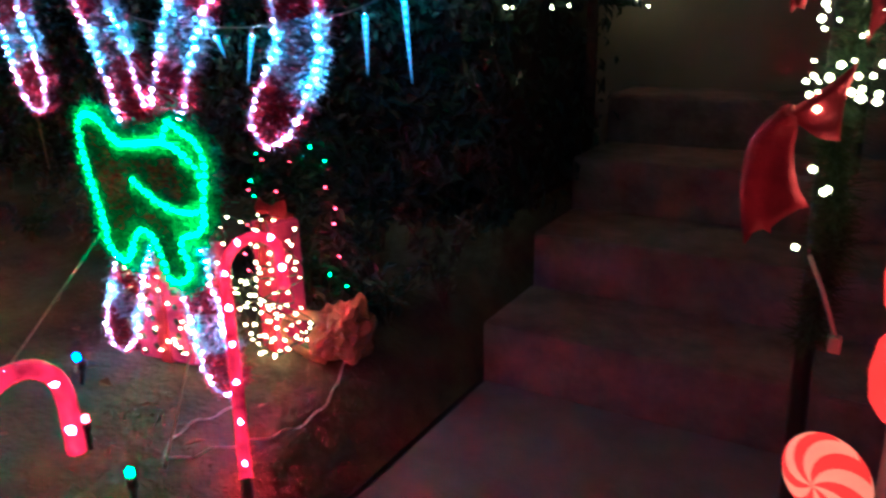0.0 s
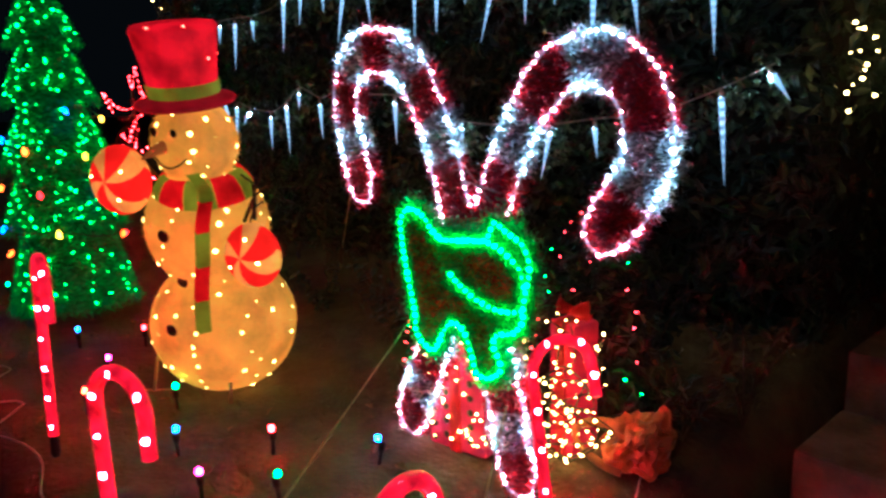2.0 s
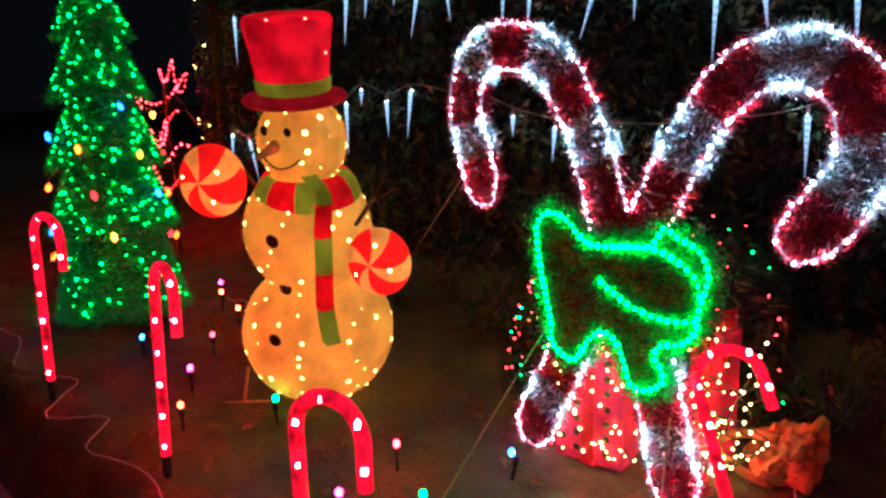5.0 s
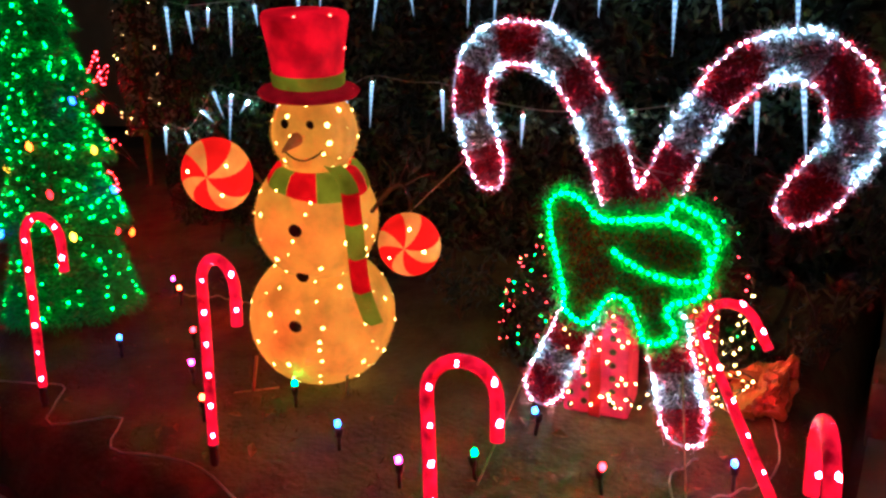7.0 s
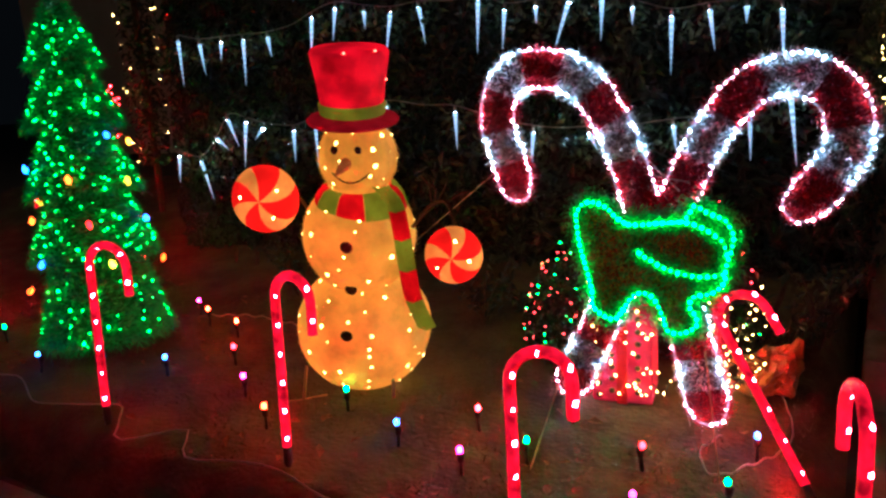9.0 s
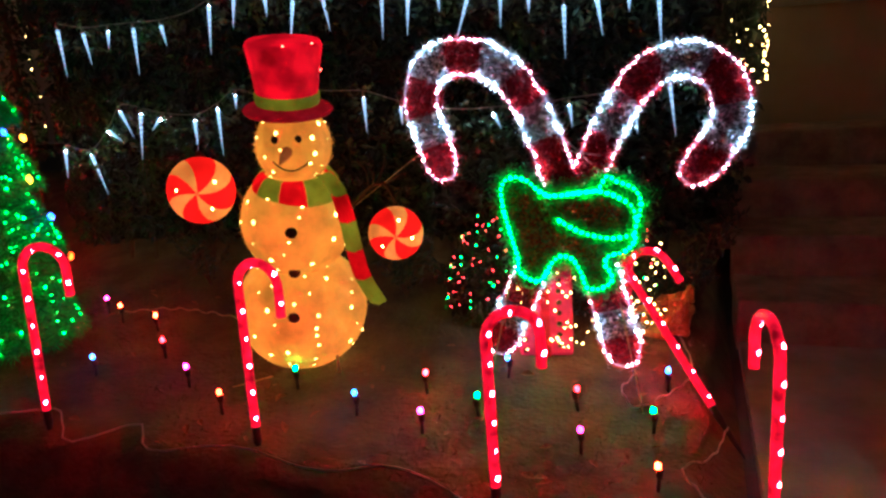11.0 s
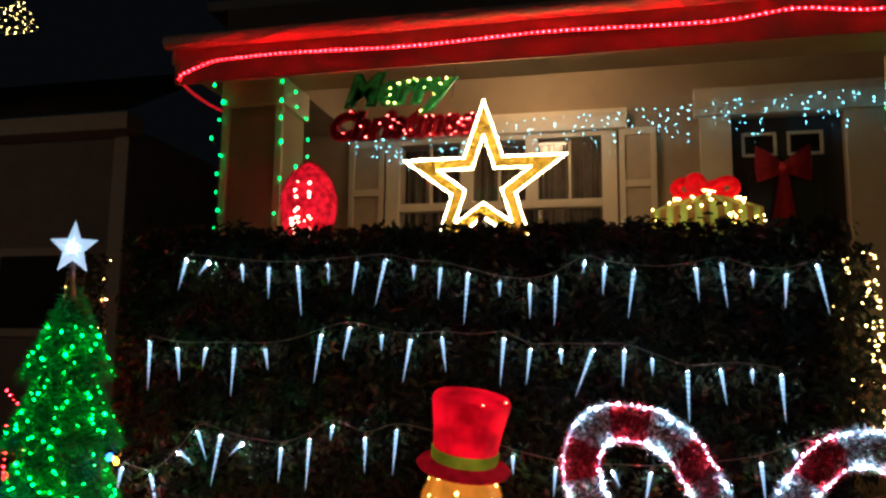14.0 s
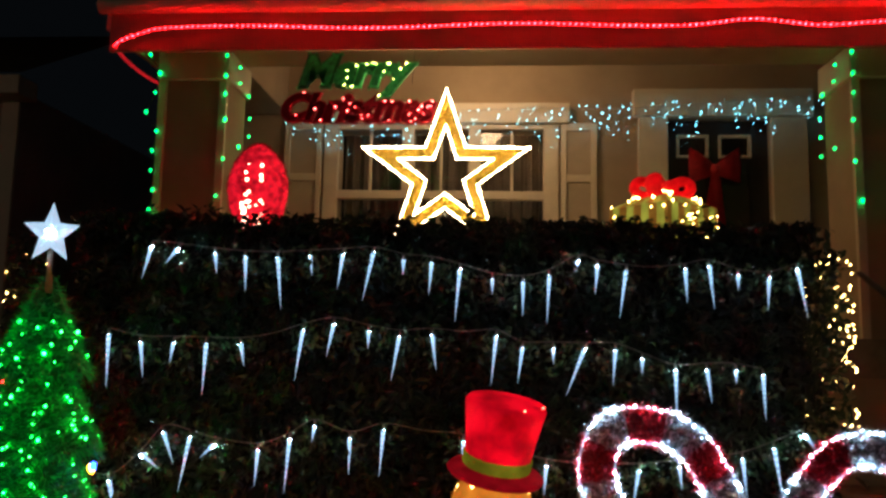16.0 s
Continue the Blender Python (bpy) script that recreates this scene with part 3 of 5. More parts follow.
# ---- neighbouring house, far to the side ----
nb = thing("neighbour_house", (-11.1, 12, 0), "dim neighbouring house with pale corner boards", "house", kind="structure")
part("wall", slab(-5, 3.2, 0, 6, 0, 5.4), NEIGHBOUR, nb)
part("eave", slab(-5.2, 3.5, -0.5, 0.0, 5.2, 5.5), TRIM, nb)
part("corner_board", slab(2.95, 3.24, -0.06, -0.004, 0, 5.2), TRIM, nb)
w_ = part("window", slab(0.6, 2.3, -0.05, -0.004, 1.6, 3.2), TRIM, nb)
part("pane", slab(0.75, 2.15, -0.07, -0.052, 1.75, 3.05), DARKROOM, w_)
bm = bmesh.new()
v = [bm.verts.new(p) for p in ((-5.2, -0.6, 5.5), (3.6, -0.6, 5.5), (3.6, 3, 7.6), (-5.2, 3, 7.6))]
bm.faces.new(v)
bmesh.ops.solidify(bm, geom=bm.faces[:], thickness=0.1)
part("roof", bm, ROOF, nb)


far = thing("hanging_fairy_lights", (-10.0, 11.35, 7.35), "bundle of warm fairy lights hung from the neighbouring eave", "light string")
far_line = curve_points([(0.5 * math.sin(k * 2.3), 0.1 * math.cos(k), 0.30 * math.cos(k * 1.7)) for k in range(12)], 90)
part("cable", tube(far_line, 0.006, 5), CABLE_G, far)
far_bulb = bulb_mesh(L_GOLD, 0.014)
for q in far_line[::2]:
    put("mini_bulb", far_bulb, far, tuple(q), s=random.uniform(0.5, 1.1))
part("hanger", tube([(0, 0, 0.28), (0, 0.25, 0.9)], 0.006, 5), CABLE_G, far)


# ---- icicle light strings on the hedge ----
def icicle_mesh():
    bm = bmesh.new()
    rings = []
    n, st = 22, 8
    for i in range(n + 1):
        t = i / n
        r = 0.0088 * (1 - t) ** 0.85 + 0.001
        r *= 1 + 0.22 * math.sin(t * 60)
        rings.append([bm.verts.new((r * math.cos(2 * math.pi * k / st + t * 5), r * math.sin(2 * math.pi * k / st + t * 5), -t)) for k in range(st)])
    for a, b in zip(rings, rings[1:]):
        for k in range(st):
            bm.faces.new((a[k], a[(k + 1) % st], b[(k + 1) % st], b[k]))
    bm.faces.new(rings[0][::-1])
    bm.faces.new(rings[-1])
    for f in bm.faces:
        f.smooth = True
    return meshed("icicle", bm, ICE)


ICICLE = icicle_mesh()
bm = bmesh.new()
bmesh.ops.create_icosphere(bm, subdivisions=1, radius=0.0075, matrix=Matrix.Diagonal((1, 1, 1.9, 1)))
ICETIP = smooth(meshed("led", bm, L_ICETIP))
SOCKET = meshed("socket", lathe([(0.006, 0), (0.007, 0.02), (0.004, 0.03)], 8), CABLE_W)
ROW_1 = [(-1.58, 1.89, -.04, .15), (-1.46, 1.88, -.05, .07), (-1.28, 1.86, .01, .09), (-1.14, 1.85, .01, .16), (-.99, 1.85, .02, .24), (-.84, 1.86, .01, .09), (-.69, 1.87, -.02, .16), (-.55, 1.88, -.04, .22), (-.41, 1.85, 0, .07), (-.28, 1.84, -.01, .15), (-.15, 1.81, -.02, .24), (0, 1.77, 0, .07), (.14, 1.76, 0, .16), (.26, 1.79, -.01, .22), (.39, 1.86, -.01, .05), (.48, 1.84, -.01, .13), (.61, 1.82, -.03, .22), (.88, 1.83, .01, .15), (.99, 1.85, .02, .2), (1.12, 1.81, 0, .07), (1.26, 1.8, -.01, .15), (1.39, 1.84, .04, .22)]
ROW_2 = [(-1.75, 1.48, .01, .24), (-1.6, 1.45, .02, .16), (-1.45, 1.45, -.01, .09), (-1.3, 1.45, 0, .23), (-1.14, 1.45, .02, .1), (-.86, 1.52, -.03, .23), (-.72, 1.55, -.03, .15), (-.56, 1.52, 0, .08), (-.42, 1.5, -.03, .2), (-.27, 1.51, .02, .16), (.02, 1.51, -.02, .22), (.14, 1.46, -.02, .16), (.28, 1.46, 0, .07), (.42, 1.46, -.08, .21), (.56, 1.46, -.01, .16), (.68, 1.42, 0, .07), (.83, 1.37, 0, .22), (.97, 1.38, .02, .15), (1.1, 1.38, 0, .06), (1.22, 1.36, .01, .2)]
ROW_3 = [(-1.86, .86, -.03, .15), (-1.7, .83, .05, .22), (-1.56, .95, .08, .06), (-1.47, 1.05, .05, .14), (-1.35, 1.03, -.04, .24), (-1.24, 1.0, -.06, .06), (-1.04, .98, -.01, .16), (-.9, 1.03, -.02, .24), (-.79, 1.09, -.01, .07), (-.63, 1.04, 0, .16), (-.48, 1.08, -.01, .2), (-.12, 1.04, 0, .17), (.06, .98, 0, .08), (.25, .94, -.01, .13), (.50, .93, .03, .07), (.66, .93, -.03, .16), (.84, .95, .01, .1), (1.12, .99, .01, .18), (1.26, 1.04, .03, .25), (1.4, 1.1, .05, .07)]


def icicle_string(rows, label):
    y0 = hedge_front(0) - 0.09
    s = thing("icicle_lights", (0, y0, rows[0][1]), label, "light string", "icicle light strings on the hedge")
    knots = []
    for k, (x, z, dx, drop) in enumerate(rows):
        knots.append((x, hedge_front(x) - 0.06 - y0, z + 0.03 - rows[0][1]))
        if k + 1 < len(rows) and rows[k + 1][0] - x > 0.2:
            nx_, nz_ = rows[k + 1][0], rows[k + 1][1]
            knots.append(((x + nx_) / 2, hedge_front(x) - 0.03 - y0, (z + nz_) / 2 + 0.02 - rows[0][1]))
    part("cable", tube(curve_points(knots, len(knots) * 6), 0.0028, 5), CABLE_W, s)
    for x, z, dx, drop in rows:
        L = math.hypot(dx, drop)
        p = (x, hedge_front(x) - 0.07 - y0, z - rows[0][1])
        lean = math.degrees(math.atan2(dx, drop))
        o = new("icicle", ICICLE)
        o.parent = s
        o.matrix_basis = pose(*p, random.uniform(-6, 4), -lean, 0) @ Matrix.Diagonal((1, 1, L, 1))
        put("led", ICETIP, s, (p[0], p[1], p[2] - 0.006), 0, -lean, 0)
        put("socket", SOCKET, s, p, 0, -lean, 0)
    return s


icicle_string(ROW_1, "clear plastic icicle lights glowing cold white on the upper hedge")
icicle_string(ROW_2, "clear plastic icicle lights glowing cold white along the hedge's middle")
icicle_string(ROW_3, "clear plastic icicle lights glowing cold white on the lower hedge")


# leaves standing out round the strings; their paler green paints in the lamps' light
LITLEAF = island(mat("lamplit_hedge_leaf", (0.10, 0.19, 0.10), 0.35, vary=0.3, scale=12, second=(0.15, 0.24, 0.11)), 0.6)
rng = np.random.default_rng(19)
C, N = [], []
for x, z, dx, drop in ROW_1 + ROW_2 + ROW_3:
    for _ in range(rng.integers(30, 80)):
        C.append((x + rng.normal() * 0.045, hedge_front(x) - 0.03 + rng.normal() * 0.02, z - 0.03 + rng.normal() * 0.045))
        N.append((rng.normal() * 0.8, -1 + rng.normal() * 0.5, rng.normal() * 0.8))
leaves("lit_leaf", np.array(C) - np.array(hedge.matrix_world.translation), N, 0.042, LITLEAF, hedge, "paler green leaves standing in for lamp-lit hedge foliage")


# ---- lit snowman ----
def snowman():
    s = thing("snowman", (-0.13, 3.185, 0.085), "lit white cloth snowman with red top hat and striped scarf", "snowman decoration")
    s.matrix_world = Matrix.Translation((-0.13, 3.185, 0.085)) @ Vector((0, 0, 1)).rotation_difference(Vector((0.15, -0.15, 1))).to_matrix().to_4x4() @ pose(0, 0, 0, 0, 0, 23)
    back = s.matrix_world.inverted()
    bulb = bulb_mesh(glow("snowman_bulb", (1.0, 0.60, 0.13), 7), 0.0092)
    balls = (("lower_ball", 0.0, 0.225, 0.250, 0.235), ("middle_ball", 0.0, 0.595, 0.201, 0.205), ("head", 0.01, 0.885, 0.133, 0.138))
    for name, x, z, r, rv in balls:
        prof = []
        for k in range(25):
            a = -math.pi / 2 + math.pi * k / 24
            prof.append((max(r * math.cos(a) ** 0.9 if math.cos(a) > 0 else 0.004, 0.004), z + rv * math.sin(a)))
        bm = lathe(prof, 40)
        for v in bm.verts:
            v.co.x += x
            w = 1 + 0.012 * noise.noise(v.co * 9) + 0.006 * abs(math.sin(4 * math.atan2(v.co.y, v.co.x)))
            v.co.x, v.co.y = x + (v.co.x - x) * w, v.co.y * w
        part(name, bm, SNOWCLOTH, s, "warm white lit mesh cloth")
        n = {"lower_ball": 78, "middle_ball": 58, "head": 38}[name]
        for k in range(n):
            t = (k + 0.5) / n
            zz = 0.92 * (1 - 2 * t)
            a = k * 2.39996 + random.uniform(-0.3, 0.3)
            rr = math.sqrt(1 - zz * zz) ** 0.9
            put("mini_bulb", bulb, s, (x + (r - 0.005) * rr * math.cos(a), (r - 0.005) * rr * math.sin(a), z + (rv - 0.005) * zz), s=random.uniform(0.75, 1.25))
    # hat
    hat = part("hat", lathe([(0.102, 1.02), (0.106, 1.05), (0.114, 1.12), (0.126, 1.19), (0.130, 1.215), (0.123, 1.228), (0.05, 1.232), (0.004, 1.232)], 32), HATCLOTH, s, "tall red lit cloth top hat")
    hat.location.z = 0.021
    part("brim", lathe([(0.09, 0.993), (0.150, 0.988), (0.156, 0.996), (0.150, 1.003), (0.10, 1.016)], 32), BRIMCLOTH, hat)
    part("band", lathe([(0.108, 1.018), (0.110, 1.022), (0.113, 1.052), (0.110, 1.056)], 32), GREENCLOTH, hat, "olive green hat band")
    red = bulb_mesh(glow("hat_bulb", (1.0, 0.05, 0.03), 12), 0.005)
    for k in range(6):
        a = k * 2.4
        put("mini_bulb", red, hat, (0.117 * math.cos(a), 0.117 * math.sin(a), 1.13 + 0.05 * (k % 3)))
    # face: turned a little towards the pavement
    for ex in (-0.040, 0.038):
        b = bmesh.new()
        bmesh.ops.create_uvsphere(b, u_segments=10, v_segments=8, radius=0.0125, matrix=Matrix.Translation((ex, -0.118, 0.922)) @ Matrix.Diagonal((1, 0.5, 1.2, 1)))
        part("eye", b, BLACK, s).location.z = 0.021
    nose = tube([(0.0, -0.122, 0.882), (-0.006, -0.15, 0.877), (-0.013, -0.18, 0.870), (-0.02, -0.203, 0.863)], 0.02, 10, radii=[0.021, 0.017, 0.010, 0.003])
    part("nose", nose, CARROT, s, "brown carrot nose").location.z = 0.021
    mouth = [(0.01 + 0.134 * math.sin(a + 0.14), -0.134 * math.cos(a + 0.14), 0.858 - 0.042 * math.cos((a + 0.14) * 2.6)) for a in [(-0.62 + 0.96 * k / 12) for k in range(13)]]
    part("mouth", tube(mouth, 0.0028, 6), BLACK, s).location.z = 0.021
    for bx, by, bz in ((0.0, -0.196, 0.635), (-0.005, -0.150, 0.455), (-0.01, -0.232, 0.315)):
        part("button", lathe([(0.004, 0), (0.019, 0.002), (0.022, 0.006), (0.018, 0.011), (0.004, 0.012)], 14), COALCLOTH, s).matrix_basis = pose(bx, by, bz, 90, 0, 0)
    # scarf: a collar of alternating patches and a hanging tail
    for k in range(10):
        a0, a1 = 2 * math.pi * k / 10, 2 * math.pi * (k + 0.98) / 10
        bm = bmesh.new()
        rows = []
        for i in range(7):
            a = a0 + (a1 - a0) * i / 6
            rows.append([bm.verts.new((0.01 + r * math.cos(a), r * math.sin(a), z)) for r, z in ((0.110, 0.778), (0.132, 0.770), (0.155, 0.738), (0.166, 0.700), (0.160, 0.688))])
        for a, b in zip(rows, rows[1:]):
            for i in range(4):
                bm.faces.new((a[i], b[i], b[i + 1], a[i + 1]))
        bmesh.ops.solidify(bm, geom=bm.faces[:], thickness=0.008)
        for f in bm.faces:
            f.smooth = True
        part("scarf_patch", bm, REDCLOTH if k % 2 else GREENCLOTH, s).location.z = 0.012
    tail_knots = [tuple(back @ Vector(q)) for q in ((0.155, 2.965, 0.865), (0.192, 2.985, 0.805), (0.238, 2.945, 0.715), (0.262, 2.925, 0.62), (0.297, 2.895, 0.522), (0.362, 2.862, 0.44))]
    line = curve_points(tail_knots, 31)
    for k in range(5):
        seg = line[k * 6:k * 6 + 7]
        bm = bmesh.new()
        prev = None
        for i, p in enumerate(seg):
            half = 0.028
            cur = [bm.verts.new(p + Vector((-half, 0.004, -half * 0.12))), bm.verts.new(p + Vector((0, -0.016, 0))), bm.verts.new(p + Vector((half, 0.006, half * 0.12)))]
            if prev:
                for q in range(2):
                    bm.faces.new((prev[q], cur[q], cur[q + 1], prev[q + 1]))
            prev = cur
        bmesh.ops.solidify(bm, geom=bm.faces[:], thickness=0.012)
        for f in bm.faces:
            f.smooth = True
        part("scarf_tail", bm, GREENCLOTH if k % 2 == 0 else REDCLOTH, s)
    # twig arms and feet
    arm_l = [tuple(back @ Vector(q)) for q in ((-0.22, 3.08, 0.72), (-0.28, 3.0, 0.88), (-0.31, 2.94, 0.96))]
    arm_r = [tuple(back @ Vector(q)) for q in ((0.17, 3.12, 0.70), (0.26, 3.11, 0.78), (0.34, 3.07, 0.80), (0.385, 3.04, 0.74))]
    part("arm", tube(curve_points(arm_l, 8), 0.007, 6), BARK, s, "brown twig arm")
    part("arm", tube(curve_points(arm_r, 10), 0.007, 6), BARK, s, "brown twig arm")
    for a, b in ((tuple(back @ Vector(p)), tuple(back @ Vector(q))) for p, q in (((0.26, 3.11, 0.78), (0.22, 3.12, 0.88)), ((0.30, 3.09, 0.80), (0.34, 3.10, 0.9)), ((0.34, 3.07, 0.80), (0.43, 3.07, 0.84)), ((0.28, 3.10, 0.79), (0.29, 3.06, 0.86)))):
        part("twig", tube([a, tuple((p + q) / 2 + 0.01 for p, q in zip(a, b)), b], 0.0035, 5), BARK, s)
    wood = mat("pale_wood_peg", (0.5, 0.32, 0.17), 0.8, vary=0.2, scale=30)
    for c, sgn in ((-0.19, -1), (0.13, 1)):
        part("foot", tube([(c, -0.16, 0.13), (c + 0.01 * sgn, -0.2, 0.0)], 0.006, 6), wood, s)
        part("foot", tube([(c - 0.07, -0.19 + 0.03 * sgn, 0.006), (c + 0.07, -0.19 - 0.03 * sgn, 0.006)], 0.006, 6), wood, s)
    # frayed cloth fluff along the outline
    R, W, L = [], [], []
    rng = np.random.default_rng(3)
    for name, x, z, r, rv in balls:
        for k in range(2600):
            d = rng.normal(size=3)
            d /= np.linalg.norm(d)
            R.append((x + d[0] * r * 0.995, d[1] * r * 0.995, z + d[2] * rv * 0.985))
            W.append(d + rng.normal(size=3) * 0.5)
            L.append(0.014 * rng.random() + 0.003)
    shards("fluff", R, W, L, 0.0018, SNOWCLOTH, s)
    return s


snowman()


def swirl_sweet(name, place, r, label, category, mats, turn=0.0, face=0.0, depth=0.55, blades=6):
    """A round sweet with curved stripes; its swirl looks towards -y."""
    s = thing(name, place, label, category, rz=face)
    rings, st = 12, 48
    wide = round(2 * st / blades * (0.58 if blades == 8 else 0.5))
    for col in range(2):
        bm = bmesh.new()
        for side in (-1, 1):
            V = {}
            for i in range(rings + 1):
                a = math.pi / 2 * i / rings
                rad, dep = r * math.sin(a), side * r * depth * math.cos(a)
                for k in range(st + 1):
                    t = 2 * math.pi * k / st + (0.55 if blades == 8 else -1.1) * (i / rings) ** 1.2 + turn
                    V[i, k] = bm.verts.new((rad * math.cos(t), dep, rad * math.sin(t)))
            for i in range(rings):
                for k in range(st):
                    if ((k % (2 * st // blades)) >= wide) == bool(col):
                        bm.faces.new((V[i, k], V[i, k + 1], V[i + 1, k + 1], V[i + 1, k]))
        bmesh.ops.delete(bm, geom=[v for v in bm.verts if not v.link_faces], context="VERTS")
        bmesh.ops.remove_doubles(bm, verts=bm.verts[:], dist=1e-5)
        bmesh.ops.recalc_face_normals(bm, faces=bm.faces[:])
        for f in bm.faces:
            f.smooth = True
        part("stripes", bm, mats[col], s, "red stripes" if mats[col] in (SWEETRED, PEPRED) else "cream stripes")
    return s


sweet_bulb = bulb_mesh(L_WARM, 0.006)
for place, r, turn, face in (((-0.308, 2.924, 0.82), 0.120, 0.5, 24), ((0.378, 3.03, 0.635), 0.095, 1.3, 20)):
    sw = swirl_sweet("peppermint_ornament", place, r, "round red and cream swirled cloth sweet on a twig arm", "ornament", (SWEETRED, CREAMCLOTH), turn, face, 0.6, 8)
    for k in range(3):
        a = k * 2.4 + turn
        put("mini_bulb", sweet_bulb, sw, (0.6 * r * math.cos(a), -0.48 * r, 0.6 * r * math.sin(a)), s=0.8)
    part("hook", tube(curve_points([(0, 0, r), (0.01, 0, r + 0.03), (0.03, 0.02, r + 0.06), (0.01, 0.05, r + 0.05)], 9), 0.0025, 5), BARK, sw)


# ---- crossed candy canes of tinsel ----
def crossed_canes():
    f = thing("candy_cane_figure", (0.965, 3.37, 0.05), "two crossed lit tinsel candy canes tied with a green bow", "light figure", rz=-3.0)
    left = [(-0.496, 0.708), (-0.548, 0.87), (-0.576, 0.957), (-0.574, 1.036), (-0.539, 1.116), (-0.479, 1.148), (-0.405, 1.151), (-0.326, 1.137), (-0.26, 1.101), (-0.214, 1.055), (-0.149, 0.942), (-0.104, 0.824), (-0.07, 0.71), (0.0, 0.55), (0.064, 0.396), (0.107, 0.23), (0.166, -0.005)]
    right = [(0.368, 0.682), (0.474, 0.812), (0.503, 0.876), (0.512, 0.922), (0.506, 0.968), (0.489, 1.018), (0.452, 1.058), (0.406, 1.082), (0.352, 1.094), (0.287, 1.08), (0.242, 1.055), (0.189, 1.001), (0.114, 0.883), (0.062, 0.77), (0.0, 0.65), (-0.085, 0.53), (-0.157, 0.408), (-0.235, 0.246), (-0.350, 0.0)]
    rng = np.random.default_rng(11)
    white, pink = bulb_mesh(L_WHITE, 0.0048), bulb_mesh(L_PINKW, 0.0048)
    N = 161
    front = Vector((0, 1, 0))
    lines = [curve_points([(x, dy, z) for x, z in knots], N) for knots, dy in ((left, 0.002), (right, 0.020))]
    widths = []
    for line, base, more in ((lines[0], 0.061, 0.006), (lines[1], 0.057, 0.004)):
        widths.append([base + more * max(0.0, 1 - i / 70) + 0.010 * max(0.0, (i - 110) / 50) for i in range(N)])
    flat = [np.array([(p.x, p.z) for p in line]) for line in lines]
    for which, upper in ((0, 9), (1, 7)):
        line, half = lines[which], widths[which]
        other, other_half = flat[1 - which], np.array(widths[1 - which])
        cane = part("cane", tube(line, 0.006, 6), CABLE_W, f, "red and silver tinsel candy cane")
        # bands of red and silver: along the hook, one behind the bow, then down the leg
        iv = min(range(60, N), key=lambda i: abs(line[i].z - 0.80))
        il = min(range(60, N), key=lambda i: abs(line[i].z - 0.40))
        cuts = [round(iv * b / (upper - 0.6)) for b in range(upper)] + [il] + [round(il + (N - 1 - il) * b / 4) for b in range(1, 5)]
        bands = len(cuts) - 1
        end = 6

        def taper(i):
            near = min(i, N - 1 - i)
            return half[i] * 0.94 * math.sqrt(max(0.05, 1 - (1 - min(1.0, near / end)) ** 2))

        spikes = {0: ([], [], []), 1: ([], [], [])}
        for b in range(bands):
            ids = list(range(cuts[b], cuts[b + 1] + 1))
            seg = [line[i] for i in ids]
            col = b % 2
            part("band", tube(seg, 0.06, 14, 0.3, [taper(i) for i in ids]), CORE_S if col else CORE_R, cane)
            for _ in range(115 * len(ids)):
                j = rng.integers(0, len(seg) - 1)
                p = seg[j].lerp(seg[j + 1], rng.random())
                d = (seg[j + 1] - seg[j]).normalized()
                u = front.cross(d)
                a = rng.random() * 2 * math.pi
                r_ = taper(ids[j])
                spikes[col][0].append(tuple(p + u * r_ * math.cos(a) + front * r_ * 0.3 * math.sin(a)))
                spikes[col][1].append(tuple(u * math.cos(a) + front * math.sin(a) * 0.9 + Vector(rng.normal(size=3)) * 0.75))
                spikes[col][2].append(0.012 + 0.030 * rng.random() ** 1.6)
        # the rope of lamps round the outline
        rim = []
        for i, p in enumerate(line):
            d = (line[min(i + 1, N - 1)] - line[max(i - 1, 0)]).normalized()
            rim.append((p, front.cross(d), d, half[i]))

        def cap(entry, sign):
            p, u, d, h = entry
            return [p + u * h * math.cos(a) + d * sign * h * math.sin(a) - front * h * 0.34 for a in [math.pi * k / 8 for k in range(1, 8)]]

        a_side = [p + u * h - front * h * 0.34 for p, u, d, h in rim[end:-end]]
        b_side = [p - u * h - front * h * 0.34 for p, u, d, h in rim[end:-end]]
        loop = a_side + cap(rim[-end], 1) + b_side[::-1] + cap(rim[end - 1], -1)[::-1] + [a_side[0]]
        pts = curve_points(loop[::3] + [loop[-1]], int(length_of(loop) / 0.0215))
        runs, run = [], []
        for p in pts:
            # no lamps where the other cane or the bow covers this one
            away = np.hypot(other[:, 0] - p.x, other[:, 1] - p.z) - other_half
            covered = away.min() < -0.012 or (0.40 < p.z < 0.655 and -0.25 < p.x < 0.2)
            if covered:
                runs.append(run)
                run = []
                continue
            run.append(p)
            best = min(range(N), key=lambda q: (line[q] - p).length)
            col = next(b for b in range(bands) if best <= cuts[b + 1]) % 2
            wob = Vector(rng.normal(size=3)) * 0.0022
            put("mini_bulb", white if col else pink, cane, tuple(p + wob), s=random.uniform(0.6, 1.25))
            for _ in range(48):
                spikes[1 if col or rng.random() < 0.3 else 0][0].append(tuple(np.array(p) + rng.normal(size=3) * (0.007, 0.005, 0.007)))
                spikes[1 if len(spikes[1][0]) > len(spikes[1][1]) else 0][1].append(tuple(rng.normal(size=3)))
                spikes[1 if len(spikes[1][0]) > len(spikes[1][2]) else 0][2].append(0.007 + 0.020 * rng.random() ** 1.4)
        runs.append(run)
        for run in runs:
            if len(run) > 2:
                part("lamp_rope", tube(run, 0.0036, 5), ROPE_W, cane)
        shards("tinsel", *spikes[0], 0.0027, TINSEL_R, cane, "dark red tinsel tufts")
